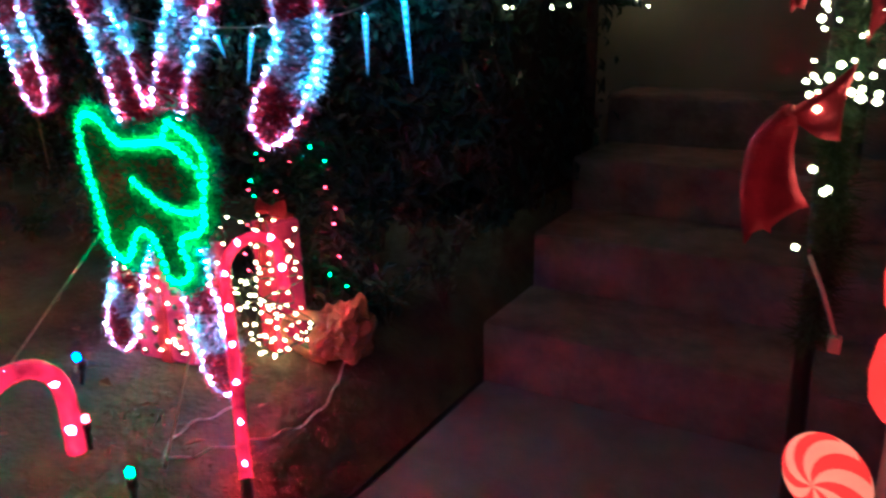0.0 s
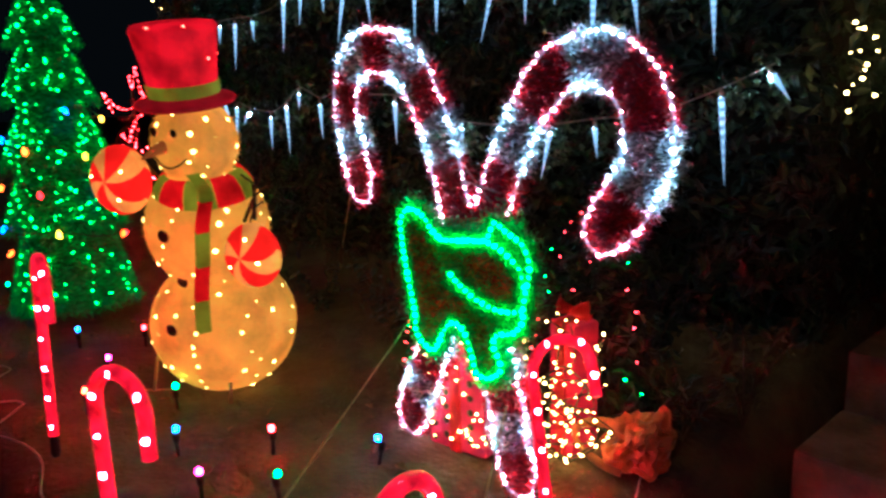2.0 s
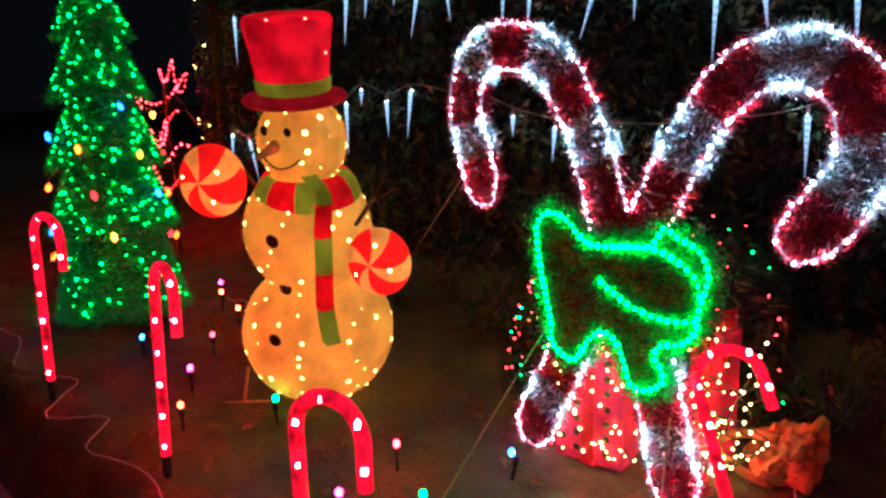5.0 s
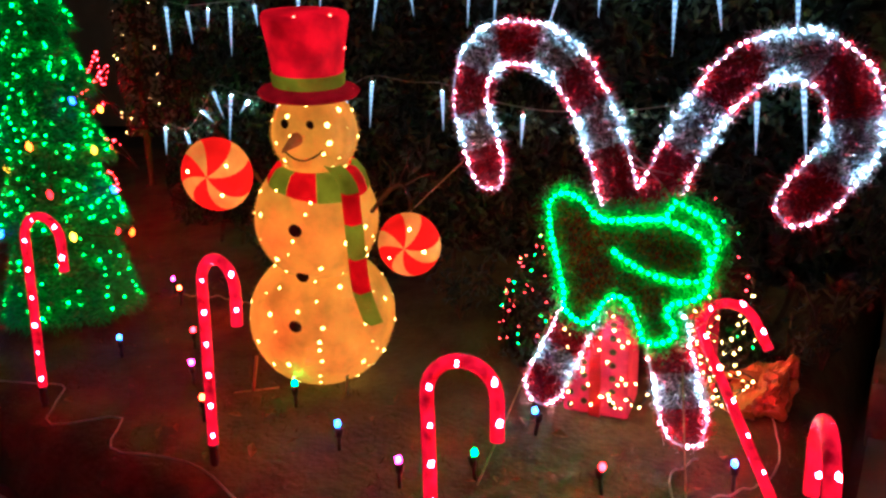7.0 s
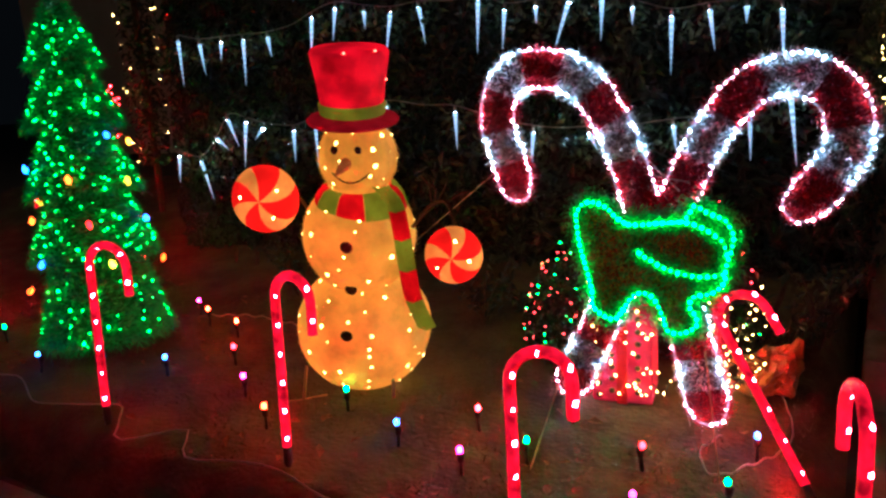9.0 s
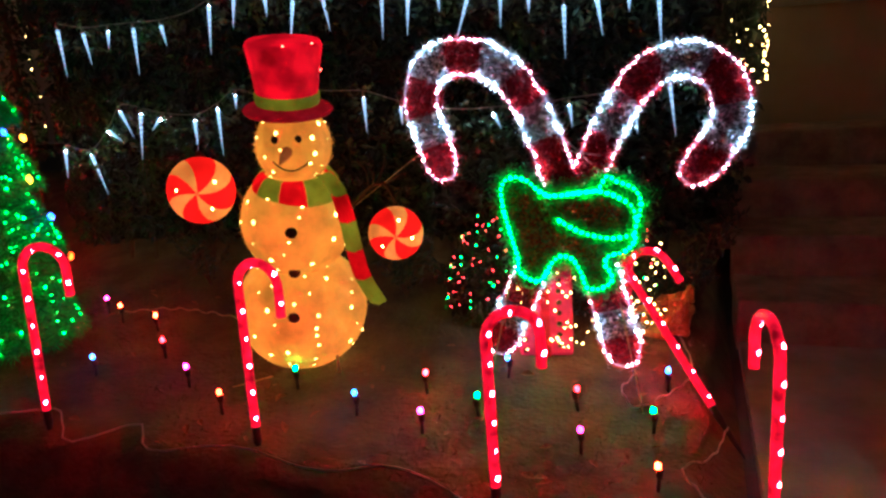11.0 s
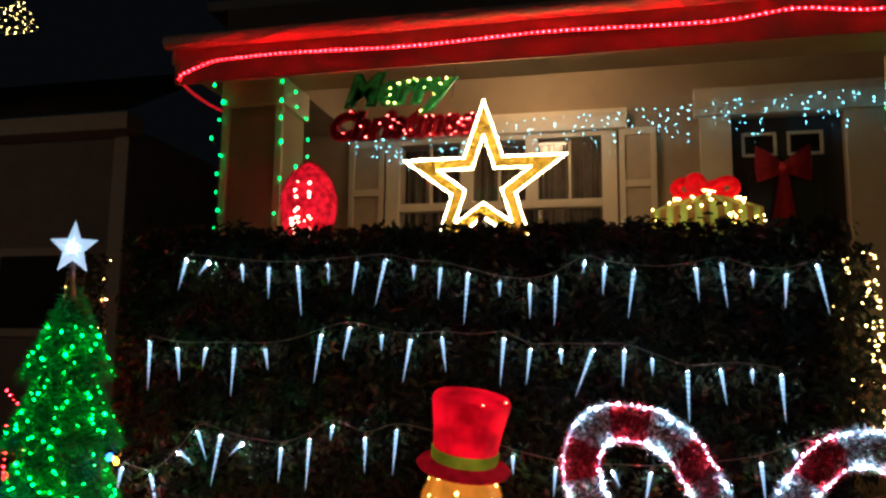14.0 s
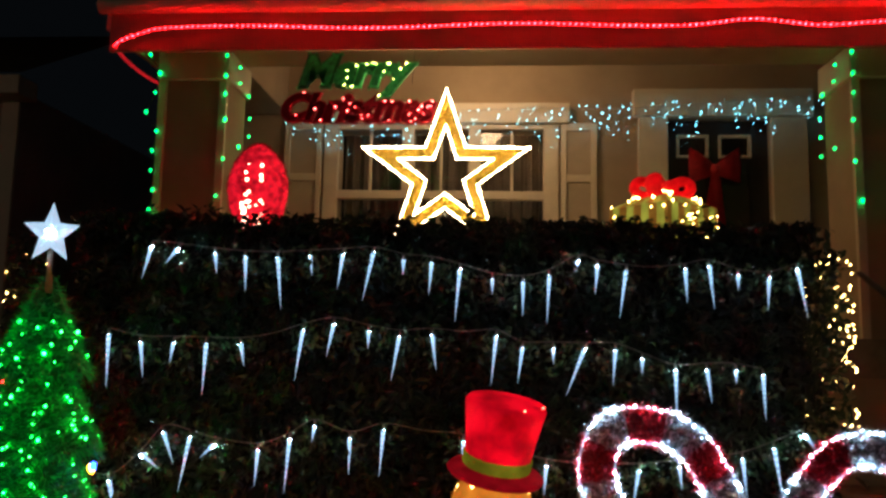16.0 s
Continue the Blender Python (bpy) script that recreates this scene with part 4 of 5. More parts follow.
        shards("tinsel", *spikes[1], 0.0027, TINSEL_S, cane, "silver tinsel tufts")
    # the bow
    bow = part("bow", tube([(-0.02, -0.02, 0.57), (0.02, -0.02, 0.57)], 0.01, 6), CABLE_G, f, "green tinsel bow outlined with green lamps")
    outline = [(-0.281, 0.67), (-0.262, 0.703), (-0.222, 0.714), (-0.177, 0.7), (-0.144, 0.669), (-0.101, 0.646), (-0.058, 0.647), (0.015, 0.657), (0.07, 0.665), (0.094, 0.694), (0.108, 0.714), (0.151, 0.693), (0.193, 0.676), (0.217, 0.645), (0.223, 0.608), (0.204, 0.529), (0.199, 0.48), (0.167, 0.444), (0.109, 0.423), (0.096, 0.39), (0.115, 0.362), (0.118, 0.33), (0.076, 0.299), (0.029, 0.301), (0.013, 0.341), (-0.009, 0.391), (-0.036, 0.417), (-0.068, 0.417), (-0.101, 0.389), (-0.129, 0.341), (-0.156, 0.318), (-0.198, 0.331), (-0.227, 0.36), (-0.229, 0.41), (-0.26, 0.532), (-0.276, 0.607), (-0.281, 0.67)]
    fold = [(-0.101, 0.645), (-0.058, 0.647), (0.015, 0.657), (0.075, 0.661), (0.123, 0.65), (0.167, 0.627), (0.194, 0.605), (0.205, 0.568)]
    crease = [(-0.066, 0.553), (-0.031, 0.532), (0.026, 0.506), (0.097, 0.492), (0.146, 0.493), (0.194, 0.504)]
    led = bulb_mesh(L_GREEN, 0.0058)
    back = bmesh.new()
    edge = curve_points([(x, 0, z) for x, z in outline], 91)[:-1]
    back.faces.new([back.verts.new((p.x, -0.022, p.z)) for p in edge])
    bmesh.ops.triangulate(back, faces=back.faces[:])
    bmesh.ops.recalc_face_normals(back, faces=back.faces[:])
    bmesh.ops.solidify(back, geom=back.faces[:], thickness=0.02)
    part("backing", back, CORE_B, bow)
    R, W, L = [], [], []
    for knots, gap in ((outline, 0.0205), (fold, 0.021), (crease, 0.021)):
        dense = curve_points([(x, -0.034, z) for x, z in knots], 220 if knots is outline else 70)
        pts = curve_points([(x, -0.034, z) for x, z in knots], int(length_of(dense) / gap))
        part("lamp_rope", tube([p - Vector((0, 0.010, 0)) for p in dense[::2]], 0.004, 5), ROPE_G, bow)
        for p in pts:
            put("mini_bulb", led, bow, (p.x, p.y - 0.013, p.z), s=random.uniform(0.75, 1.25))
        for p in dense:
            for _ in range(80):
                R.append(tuple(np.array(p) + rng.normal(size=3) * (0.021, 0.008, 0.021)))
                W.append(rng.normal(size=3))
                L.append(0.007 + 0.016 * rng.random())
    shards("tinsel", R, W, L, 0.0034, TINSEL_G, bow, "green tinsel tufts")
    # sparse tufts over the dark middle, inside the outline
    P = np.array([(p.x, p.z) for p in edge])
    Q = np.roll(P, -1, axis=0)
    R, W, L = [], [], []
    while len(R) < 9000:
        x, z = rng.uniform(-0.28, 0.22), rng.uniform(0.30, 0.715)
        cross = (P[:, 1] > z) != (Q[:, 1] > z)
        at = P[cross, 0] + (z - P[cross, 1]) / (Q[cross, 1] - P[cross, 1]) * (Q[cross, 0] - P[cross, 0])
        if (at > x).sum() % 2 == 0:
            continue
        R.append((x, -0.034, z))
        W.append((rng.normal(), -0.8, rng.normal()))
        L.append(0.008 + 0.02 * rng.random())
    for a, b, m_, text in ((0, 4000, TINSEL_G, "green tinsel tufts"), (4000, 7200, TINSEL_R, "dark red tinsel tufts"), (7200, 9000, TINSEL_GOLD, "a few gold tinsel tufts")):
        shards("tinsel", R[a:b], W[a:b], L[a:b], 0.0034, m_, bow, text)
    # clear ties between the canes and a thin back frame
    for a, b in (((-0.09, 0.81), (0.08, 0.78)), ((-0.05, 0.85), (0.05, 0.75))):
        part("tie", tube([(a[0], -0.01, a[1]), (b[0], 0.0, b[1])], 0.0022, 5), CABLE_W, f)
    for x0, x1 in ((-0.31, -0.15), (0.17, 0.06)):
        part("stake", tube([(x0, 0.03, -0.09), (x1, 0.03, 0.45)], 0.004, 6), BLACK, f)
    return f


crossed_canes()
for a, b in (((0.725, 3.36, 0.47), (0.685, 2.84, -0.01)), ((0.43, 3.38, 0.90), (-0.35, 3.85, 0.42)), ((1.11, 3.31, 0.30), (1.205, 3.06, -0.02))):
    t_ = thing("guy_line", a, "taut pale twine staying the candy cane figure", "cord", "guy lines")
    part("cord", tube([(0, 0, 0), tuple((q - p) * 0.5 for p, q in zip(a, b)), tuple(q - p for p, q in zip(a, b))], 0.0024, 5), TWINE, t_)


# ---- candy cane path lights ----
def path_cane(base, h, hook, face, lean=(0, 0, 1)):
    c = thing("path_cane_light", base, "red lit plastic candy cane on a ground stake", "path light", "red candy cane path lights")
    c.matrix_world = Matrix.Translation(base) @ Vector((0, 0, 1)).rotation_difference(Vector(lean)).to_matrix().to_4x4() @ pose(0, 0, 0, 0, 0, face)
    r = hook / 2
    knots = [(0, 0, 0.09), (0, 0, 0.25), (0, 0, h - r - 0.08), (0, 0, h - r)]
    knots += [(r - r * math.cos(a), 0, h - r + r * math.sin(a)) for a in (0.5, 1.05, 1.57, 2.1, 2.64)] + [(2 * r, 0, h - r), (2 * r, 0, h - r - 0.045), (2 * r, 0, h - r - 0.09)]
    line = curve_points(knots, 54)
    part("tube", tube(line, 0.0145, 12), CANERED, c, "red translucent lit tube")
    part("stake", lathe([(0.003, -0.10), (0.009, -0.05), (0.011, 0.03), (0.014, 0.035), (0.014, 0.095), (0.004, 0.1)], 10), BLACK, c)
    b = bulb_mesh(L_CANEBULB, 0.0082, 1.5)
    # lamps sit in pairs in the wall of the tube, one over the pavement and one over the bed
    out = math.radians(-40 - face)
    for k in range(2, 54, 6):
        p = line[k]
        for side in (1, -1):
            put("mini_bulb", b, c, (p.x + side * 0.0095 * math.cos(out), p.y + side * 0.0095 * math.sin(out), p.z), s=random.uniform(0.8, 1.1))
    return c


path_cane((-0.785, 2.50, 0.05), 0.685, 0.15, 12, (0.09, 0.0, 1))
path_cane((0.045, 2.52, 0.05), 0.63, 0.145, -6, (0.02, 0.03, 1))
path_cane((0.85, 2.42, 0.0), 0.59, 0.14, 18)
path_cane((1.47, 3.07, -0.05), 0.69, 0.15, 25, (-0.325, 0.30, 0.43))
path_cane((1.555, 2.53, -0.10), 0.63, 0.18, 104)
path_cane((-2.56, 3.55, 0.09), 0.68, 0.15, 185)


# ---- green lit tree with star ----
def lit_tree():
    X, Yt = -1.535, 3.075
    t = thing("lit_tree", (X, Yt, 0.09), "green tinsel cone tree with lamps and coloured bulbs", "light figure")
    tiers = ((1.60, 0.012, 1.27, 0.145), (1.33, 0.06, 1.01, 0.192), (1.06, 0.095, 0.72, 0.228), (0.78, 0.135, 0.43, 0.258), (0.50, 0.165, 0.05, 0.275))
    rng = np.random.default_rng(21)
    led = bulb_mesh(L_TREE, 0.0056)
    for z1, r1, z0, r0 in tiers:
        prof = [(max(r0 - 0.05, 0.01), z0 + 0.01), (r0, z0), (r0 * 0.9 + r1 * 0.1 - 0.01, z0 + 0.05), ((r0 + r1) / 2 - 0.008, (z0 + z1) / 2), (r1, z1)]
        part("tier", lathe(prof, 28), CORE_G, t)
        R, W, L = [], [], []
        area = (r0 + r1) * (z1 - z0)
        for _ in range(int(60000 * area) + 500):
            w = math.sqrt(rng.random())
            z = z1 + (z0 - z1) * w
            r = r1 + (r0 - r1) * w + 0.004
            a = rng.random() * 2 * math.pi
            R.append((r * math.cos(a), r * math.sin(a), z + rng.normal() * 0.006))
            W.append((-math.sin(a) * rng.choice((-1, 1)) + 0.5 * math.cos(a), math.cos(a) * rng.choice((-1, 1)) + 0.5 * math.sin(a), rng.normal() * 0.45))
            L.append(0.012 + 0.028 * rng.random())
        # drooping fringe at the foot of the tier
        for _ in range(int(3000 * r0)):
            a = rng.random() * 2 * math.pi
            R.append((r0 * 1.02 * math.cos(a), r0 * 1.02 * math.sin(a), z0 + rng.normal() * 0.01))
            W.append((math.cos(a) * 0.8 + rng.normal() * 0.5, math.sin(a) * 0.8 + rng.normal() * 0.5, -0.9 + rng.normal() * 0.4))
            L.append(0.02 + 0.035 * rng.random())
        shards("tinsel", R, W, L, 0.004, TREEGREEN, t, "green tinsel strands glowing faintly in place of lamp light")
        n = int(1000 * area * (0.45 if z0 < 0.1 else 1))
        extra = []
        for k in range(n):
            w = math.sqrt((k + 0.5) / n)
            z = z1 + (z0 - z1) * (0.04 + 0.92 * w) + random.uniform(-0.015, 0.015)
            if z > 1.44:
                continue
            r = r1 + (r0 - r1) * w + 0.006
            a = k * 2.39996 + random.uniform(-0.5, 0.5)
            if k % 3:
                extra.append((r * math.cos(a), r * math.sin(a), z))
            else:
                put("mini_bulb", led, t, (r * math.cos(a), r * math.sin(a), z), s=random.uniform(0.55, 1.2))
        joined_beads("lamp_cluster", extra, 0.0042, L_TREE, t)
    part("pole", tube([(0, 0, -0.05), (0, 0, 0.3)], 0.012, 8), BLACK, t)
    for k in range(3):
        a = k * 2.1
        part("leg", tube([(0.03 * math.cos(a), 0.03 * math.sin(a), 0.14), (0.24 * math.cos(a), 0.24 * math.sin(a), -0.005)], 0.007, 6), BLACK, t)
    # star topper
    bm = bmesh.new()
    front = bm.verts.new((0, -0.022, 0))
    rear = bm.verts.new((0, 0.022, 0))
    ring = [bm.verts.new((rad * math.sin(math.pi * k / 5), 0, 1.18 * rad * math.cos(math.pi * k / 5))) for k, rad in enumerate([0.092, 0.040] * 5)]
    for k in range(10):
        bm.faces.new((front, ring[k], ring[(k + 1) % 10]))
        bm.faces.new((rear, ring[(k + 1) % 10], ring[k]))
    st = part("star_topper", bm, STARPLASTIC, t, "clear plastic star glowing cold white")
    st.matrix_basis = pose(0.04, -0.07, 1.735, 0, 0, 20)
    put("star_lamp", bulb_mesh(L_ICETIP, 0.02), st, (0, -0.008, 0))
    part("star_stem", tube([(0.015, -0.02, 1.54), (0.03, -0.05, 1.61), (0.038, -0.066, 1.68)], 0.012, 10, radii=[0.013, 0.009, 0.008]), CABLE_W, t)
    # string of coloured bulbs wound round
    big = {c: bulb_mesh(m, 0.013, 1.6) for c, m in (("b", L_BLUE), ("y", L_YELLOW), ("o", glow("tree_orange_bulb", (1.0, 0.08, 0.004), 10)), ("r", glow("tree_red_bulb", (1.0, 0.01, 0.015), 10)))}
    wire = []
    for k in range(150):
        a = k * 0.155
        z = 0.97 - 0.70 * k / 150
        wire.append(((0.205 + 0.095 * k / 150) * math.cos(a), (0.205 + 0.095 * k / 150) * math.sin(a), z + 0.012 * math.sin(k * 0.7)))
    part("bulb_cable", tube(wire, 0.003, 5), CABLE_G, t)
    for i, k in enumerate(range(0, 150, 7)):
        p = wire[k]
        put("coloured_bulb", big["byorboyr"[i % 8]], t, (p[0] * 1.01, p[1] * 1.01, p[2] - 0.012), random.uniform(-40, 40), random.uniform(-40, 40), 0)
    return t


lit_tree()


# ---- stake lights on the ground ----
STAKES = [(-1.467, 3.07, "r"), (-0.936, 2.893, "s"), (-0.76, 3.102, "r"), (-1.0, 3.36, "o"), (-1.25, 3.42, "o"), (-0.456, 2.852, "m"), (-0.198, 2.687, "o"), (-0.029, 2.921, "g"), (0.266, 2.792, "s"), (0.451, 3.001, "r"), (0.521, 2.743, "m"), (0.672, 2.89, "g"), (0.704, 3.20, "s"), (0.987, 3.028, "r"), (1.033, 2.759, "m"), (1.24, 2.957, "g"), (1.279, 3.243, "s"), (1.266, 2.622, "o"), (-1.4, 3.5, "m"), (-1.5, 2.7, "s"), (-2.1, 2.9, "g")]
stake_mats = {"r": L_RED, "s": L_SKY, "o": L_ORANGE, "m": L_MAG, "g": glow("green_bulb", (0.008, 1.0, 0.10), 34)}
stake_names = {"r": "red", "s": "pale blue", "o": "orange", "m": "magenta", "g": "green"}
stake_bulbs = {k: bulb_mesh(m, 0.0102, 1.3) for k, m in stake_mats.items()}
STAKE = meshed("stake", lathe([(0.002, -0.06), (0.006, 0.0), (0.006, 0.05), (0.011, 0.052), (0.012, 0.078), (0.005, 0.08)], 8), BLACK)
for x, y, c in STAKES:
    s = thing("stake_light", (x, y, bed_height(x, y) - 0.005), f"small {stake_names[c]} bulb glowing on a black ground stake", "stake light", "coloured stake lights in the bed")
    put("stake", STAKE, s, (0, 0, 0), random.uniform(-9, 9), random.uniform(-9, 9), 0)
    put("bulb", stake_bulbs[c], s, (0, 0, 0.088))


# ---- porch decorations ----
def porch_star():
    s = thing("lit_star", (-0.337, 5.6, 1.54), "large gold tinsel star outlined with warm lamps", "light figure")
    cz = 2.6 - 1.54
    b = bulb_mesh(glow("star_bulb", (1.0, 0.74, 0.36), 24), 0.0092)

    def ring(R):
        return [((R if k % 2 == 0 else R * 0.39) * math.sin(math.pi * k / 5), (R if k % 2 == 0 else R * 0.39) * math.cos(math.pi * k / 5)) for k in range(10)]

    outer, inner = ring(0.60), ring(0.345)
    bm = bmesh.new()
    o = [bm.verts.new((x, 0, cz + z)) for x, z in outer]
    i_ = [bm.verts.new((x, 0, cz + z)) for x, z in inner]
    for k in range(10):
        bm.faces.new((o[k], o[(k + 1) % 10], i_[(k + 1) % 10], i_[k]))
    bmesh.ops.solidify(bm, geom=bm.faces[:], thickness=0.04)
    part("star_band", bm, TINSEL_GOLD, s, "gold tinsel band")
    rng = np.random.default_rng(2)
    R, W, L = [], [], []
    for k in range(10):
        a, b2, c, d = outer[k], outer[(k + 1) % 10], inner[(k + 1) % 10], inner[k]
        for _ in range(700):
            u, w = rng.random(), rng.random()
            x = (a[0] * (1 - u) + b2[0] * u) * (1 - w) + (d[0] * (1 - u) + c[0] * u) * w
            z = (a[1] * (1 - u) + b2[1] * u) * (1 - w) + (d[1] * (1 - u) + c[1] * u) * w
            R.append((x, -0.02, cz + z))
            W.append((rng.normal(), -1, rng.normal()))
            L.append(0.01 + 0.02 * rng.random())
    shards("tinsel", R, W, L, 0.008, TINSEL_GOLD, s)
    for ringpts, n in ((outer, 17), (inner, 10)):
        for k in range(10):
            a, c = ringpts[k], ringpts[(k + 1) % 10]
            for q in range(n):
                put("mini_bulb", b, s, (a[0] + (c[0] - a[0]) * q / n, -0.055, cz + a[1] + (c[1] - a[1]) * q / n), s=random.uniform(0.85, 1.15))
    part("post", slab(-0.02, 0.02, 0.025, 0.05, 0, 0.85), BLACK, s)


porch_star()

orn = thing("red_bulb_ornament", (-1.65, 5.6, 1.54), "giant red tinsel light-bulb ornament glowing on the porch", "ornament")
prof = [(r * 0.94, z) for r, z in ((0.10, 0.62), (0.14, 0.70), (0.195, 0.80), (0.22, 0.93), (0.215, 1.03), (0.18, 1.13), (0.12, 1.21), (0.05, 1.265), (0.006, 1.28))]
part("bulb_shell", lathe(prof, 28), ORNRED, orn)
part("base", lathe([(0.09, 0.0), (0.10, 0.3), (0.11, 0.62)], 20), BLACK, orn)
R, W, L = [], [], []
rng = np.random.default_rng(8)
for _ in range(2600):
    k = rng.integers(0, len(prof) - 1)
    u = rng.random()
    r, z = prof[k][0] * (1 - u) + prof[k + 1][0] * u, prof[k][1] * (1 - u) + prof[k + 1][1] * u
    a = rng.random() * 2 * math.pi
    R.append((r * math.cos(a), r * math.sin(a), z))
    W.append((math.cos(a) + rng.normal() * 0.8, math.sin(a) + rng.normal() * 0.8, rng.normal() * 0.8))
    L.append(0.01 + 0.02 * rng.random())
shards("tinsel", R, W, L, 0.006, TINSEL_R, orn)
ob_ = bulb_mesh(glow("ornament_bulb", (1.0, 0.40, 0.26), 8), 0.012)
for k in range(54):
    a = -math.pi / 2 + random.choice((-0.05, 0.38)) + random.gauss(0, 0.10)
    z = 0.64 + abs(random.gauss(0, 0.15))
    put("mini_bulb", ob_, orn, (0.2 * math.cos(a), 0.208 * math.sin(a), z), s=random.uniform(0.5, 1.3))


def lit_gift(place, w, d, h, label, material=GIFTPINK, bulbs=24, rz=0.0):
    g = thing("lit_gift_box", place, label, "gift box", rz=rz)
    part("box", slab(-w / 2, w / 2, -d / 2, d / 2, 0, h, 0.012), material, g)
    part("ribbon", slab(-0.018, 0.018, -d / 2 - 0.006, d / 2 + 0.006, -0.001, h + 0.006), RIBBON, g)
    dot = meshed("dot", lathe([(0.011, 0), (0.011, 0.002), (0.002, 0.0025)], 10), GIFTDARK)
    for i in range(int(w / 0.045)):
        for j in range(int(h / 0.045)):
            x = -w / 2 + 0.025 + 0.045 * i
            if abs(x) > 0.03:
                put("dot", dot, g, (x, -d / 2 - 0.001, 0.025 + 0.045 * j + (0.02 if i % 2 else 0)), 90, 0, 0)
    b = bulb_mesh(L_WARM, 0.004)
    for k in range(bulbs):
        u = random.random()
        if u < 0.75:
            p = (random.uniform(-w / 2, w / 2), -d / 2 - 0.012, random.uniform(0.02, h))
        elif u < 0.88:
            p = (random.uniform(-w / 2, w / 2), random.uniform(-d / 2, d / 2), h + 0.012)
        else:
            p = (w / 2 + 0.012, random.uniform(-d / 2, d / 2), random.uniform(0, h))
        put("mini_bulb", b, g, p, s=random.uniform(0.7, 1.2))
    for sgn in (-1, 1):
        lp = part("bow_loop", bow_loop(sgn, 0.06, 0.03, 0.04), RIBBON, g, "red ribbon loop")
        lp.matrix_basis = pose(0, 0, h + 0.03)
    return g


def porch_gift():
    """A soft wire-framed gift box with a domed lid, set corner forward, striped and wound with lamps."""
    g = thing("lit_gift_box", (1.13, 5.6, 1.54), "striped green and gold gift box with lamps and red bow", "gift box", rz=38)
    half, tall, rise, n = 0.235, 0.84, 0.10, 16

    def skin(u, v):
        """u runs round the four sides, v up the side and over the lid to its middle."""
        side, t = int(u) % 4, u - int(u)
        a, b = [((-1, -1), (1, -1)), ((1, -1), (1, 1)), ((1, 1), (-1, 1)), ((-1, 1), (-1, -1))][side]
        x, y = a[0] + (b[0] - a[0]) * t, a[1] + (b[1] - a[1]) * t
        if v < 0.75:
            w = v / 0.75
            k = 1 + 0.10 * math.sin(math.pi * w) * math.sin(math.pi * t) + 0.05 * w
            return Vector((x * half * k, y * half * k, tall * w))
        w = (v - 0.75) / 0.25
        return Vector((x * half * 1.05 * (1 - w), y * half * 1.05 * (1 - w), tall + rise * math.sin(w * math.pi / 2)))

    for stripe in range(2):
        bm = bmesh.new()
        for i in range(4 * n):
            for j in range(n):
                if ((i + j // 2) // 2) % 2 == stripe:
                    bm.faces.new([bm.verts.new(skin(q / n, w / n)) for q, w in ((i, j), (i + 0.999, j), (i + 0.999, j + 1), (i, j + 1))])
        bmesh.ops.remove_doubles(bm, verts=bm.verts[:], dist=0.0015)
        bmesh.ops.recalc_face_normals(bm, faces=bm.faces[:])
        part("wrapping", bm, GIFTGREEN if stripe else GIFTGOLD, g, "pale green stripes" if stripe else "dark gold stripes")
    b = bulb_mesh(L_GOLD, 0.0085)
    for k in range(120):
        p = skin(random.uniform(0, 4), random.uniform(0.45, 0.97)) * 1.02
        put("mini_bulb", b, g, tuple(p), s=random.uniform(0.6, 1.2))
    for turn in (-38, 20, 142, 200):
        lp = part("bow_loop", tube(curve_points([(0, 0, 0), (0.07, 0, 0.075), (0.15, 0, 0.10), (0.19, 0, 0.05), (0.14, 0, 0.0), (0.05, 0, 0.0)], 22), 0.034, 8, 1.0), REDCLOTH, g, "red ribbon loop")
        for v in lp.data.vertices:
            v.co.y *= 1.5
        lp.matrix_basis = pose(0, 0, tall + rise - 0.01, 0, 0, turn)


porch_gift()
lit_gift((0.80, 3.50, 0.03), 0.21, 0.18, 0.33, "pink dotted net gift box wound with warm lamps", GIFTPINK, 44, 8)
lit_gift((1.07, 3.64, 0.02), 0.10, 0.10, 0.42, "narrow red net gift box wound with warm lamps", GIFTRED, 22, -8)

# tangle of warm lamps round the gifts
tang = thing("warm_light_tangle", (1.10, 3.56, 0.06), "tangled string of warm white mini lamps over the gifts", "light string")
kn = [(random.uniform(-0.12, 0.16), random.uniform(-0.06, 0.02), 0.02 + 0.44 * (k % 7) / 7 + random.uniform(-0.02, 0.02)) for k in range(26)]
kn += [(-0.14 - 0.018 * k, -0.12 - 0.01 * (k % 3), random.uniform(-0.04, 0.06)) for k in range(16)]
ln = curve_points(kn, 420)
part("cable", tube(ln, 0.0025, 4), CABLE_G, tang)
wb = bulb_mesh(L_WARM, 0.0037)
for k in range(0, 420, 4):
    put("mini_bulb", wb, tang, tuple(ln[k] + Vector((0, -0.012, 0))), s=random.uniform(0.6, 1.25))

# net of red and green lamps over a low shrub
nr, ng = bulb_mesh(glow("net_red_bulb", (1.0, 0.02, 0.03), 14), 0.004), bulb_mesh(L_TREE, 0.004)


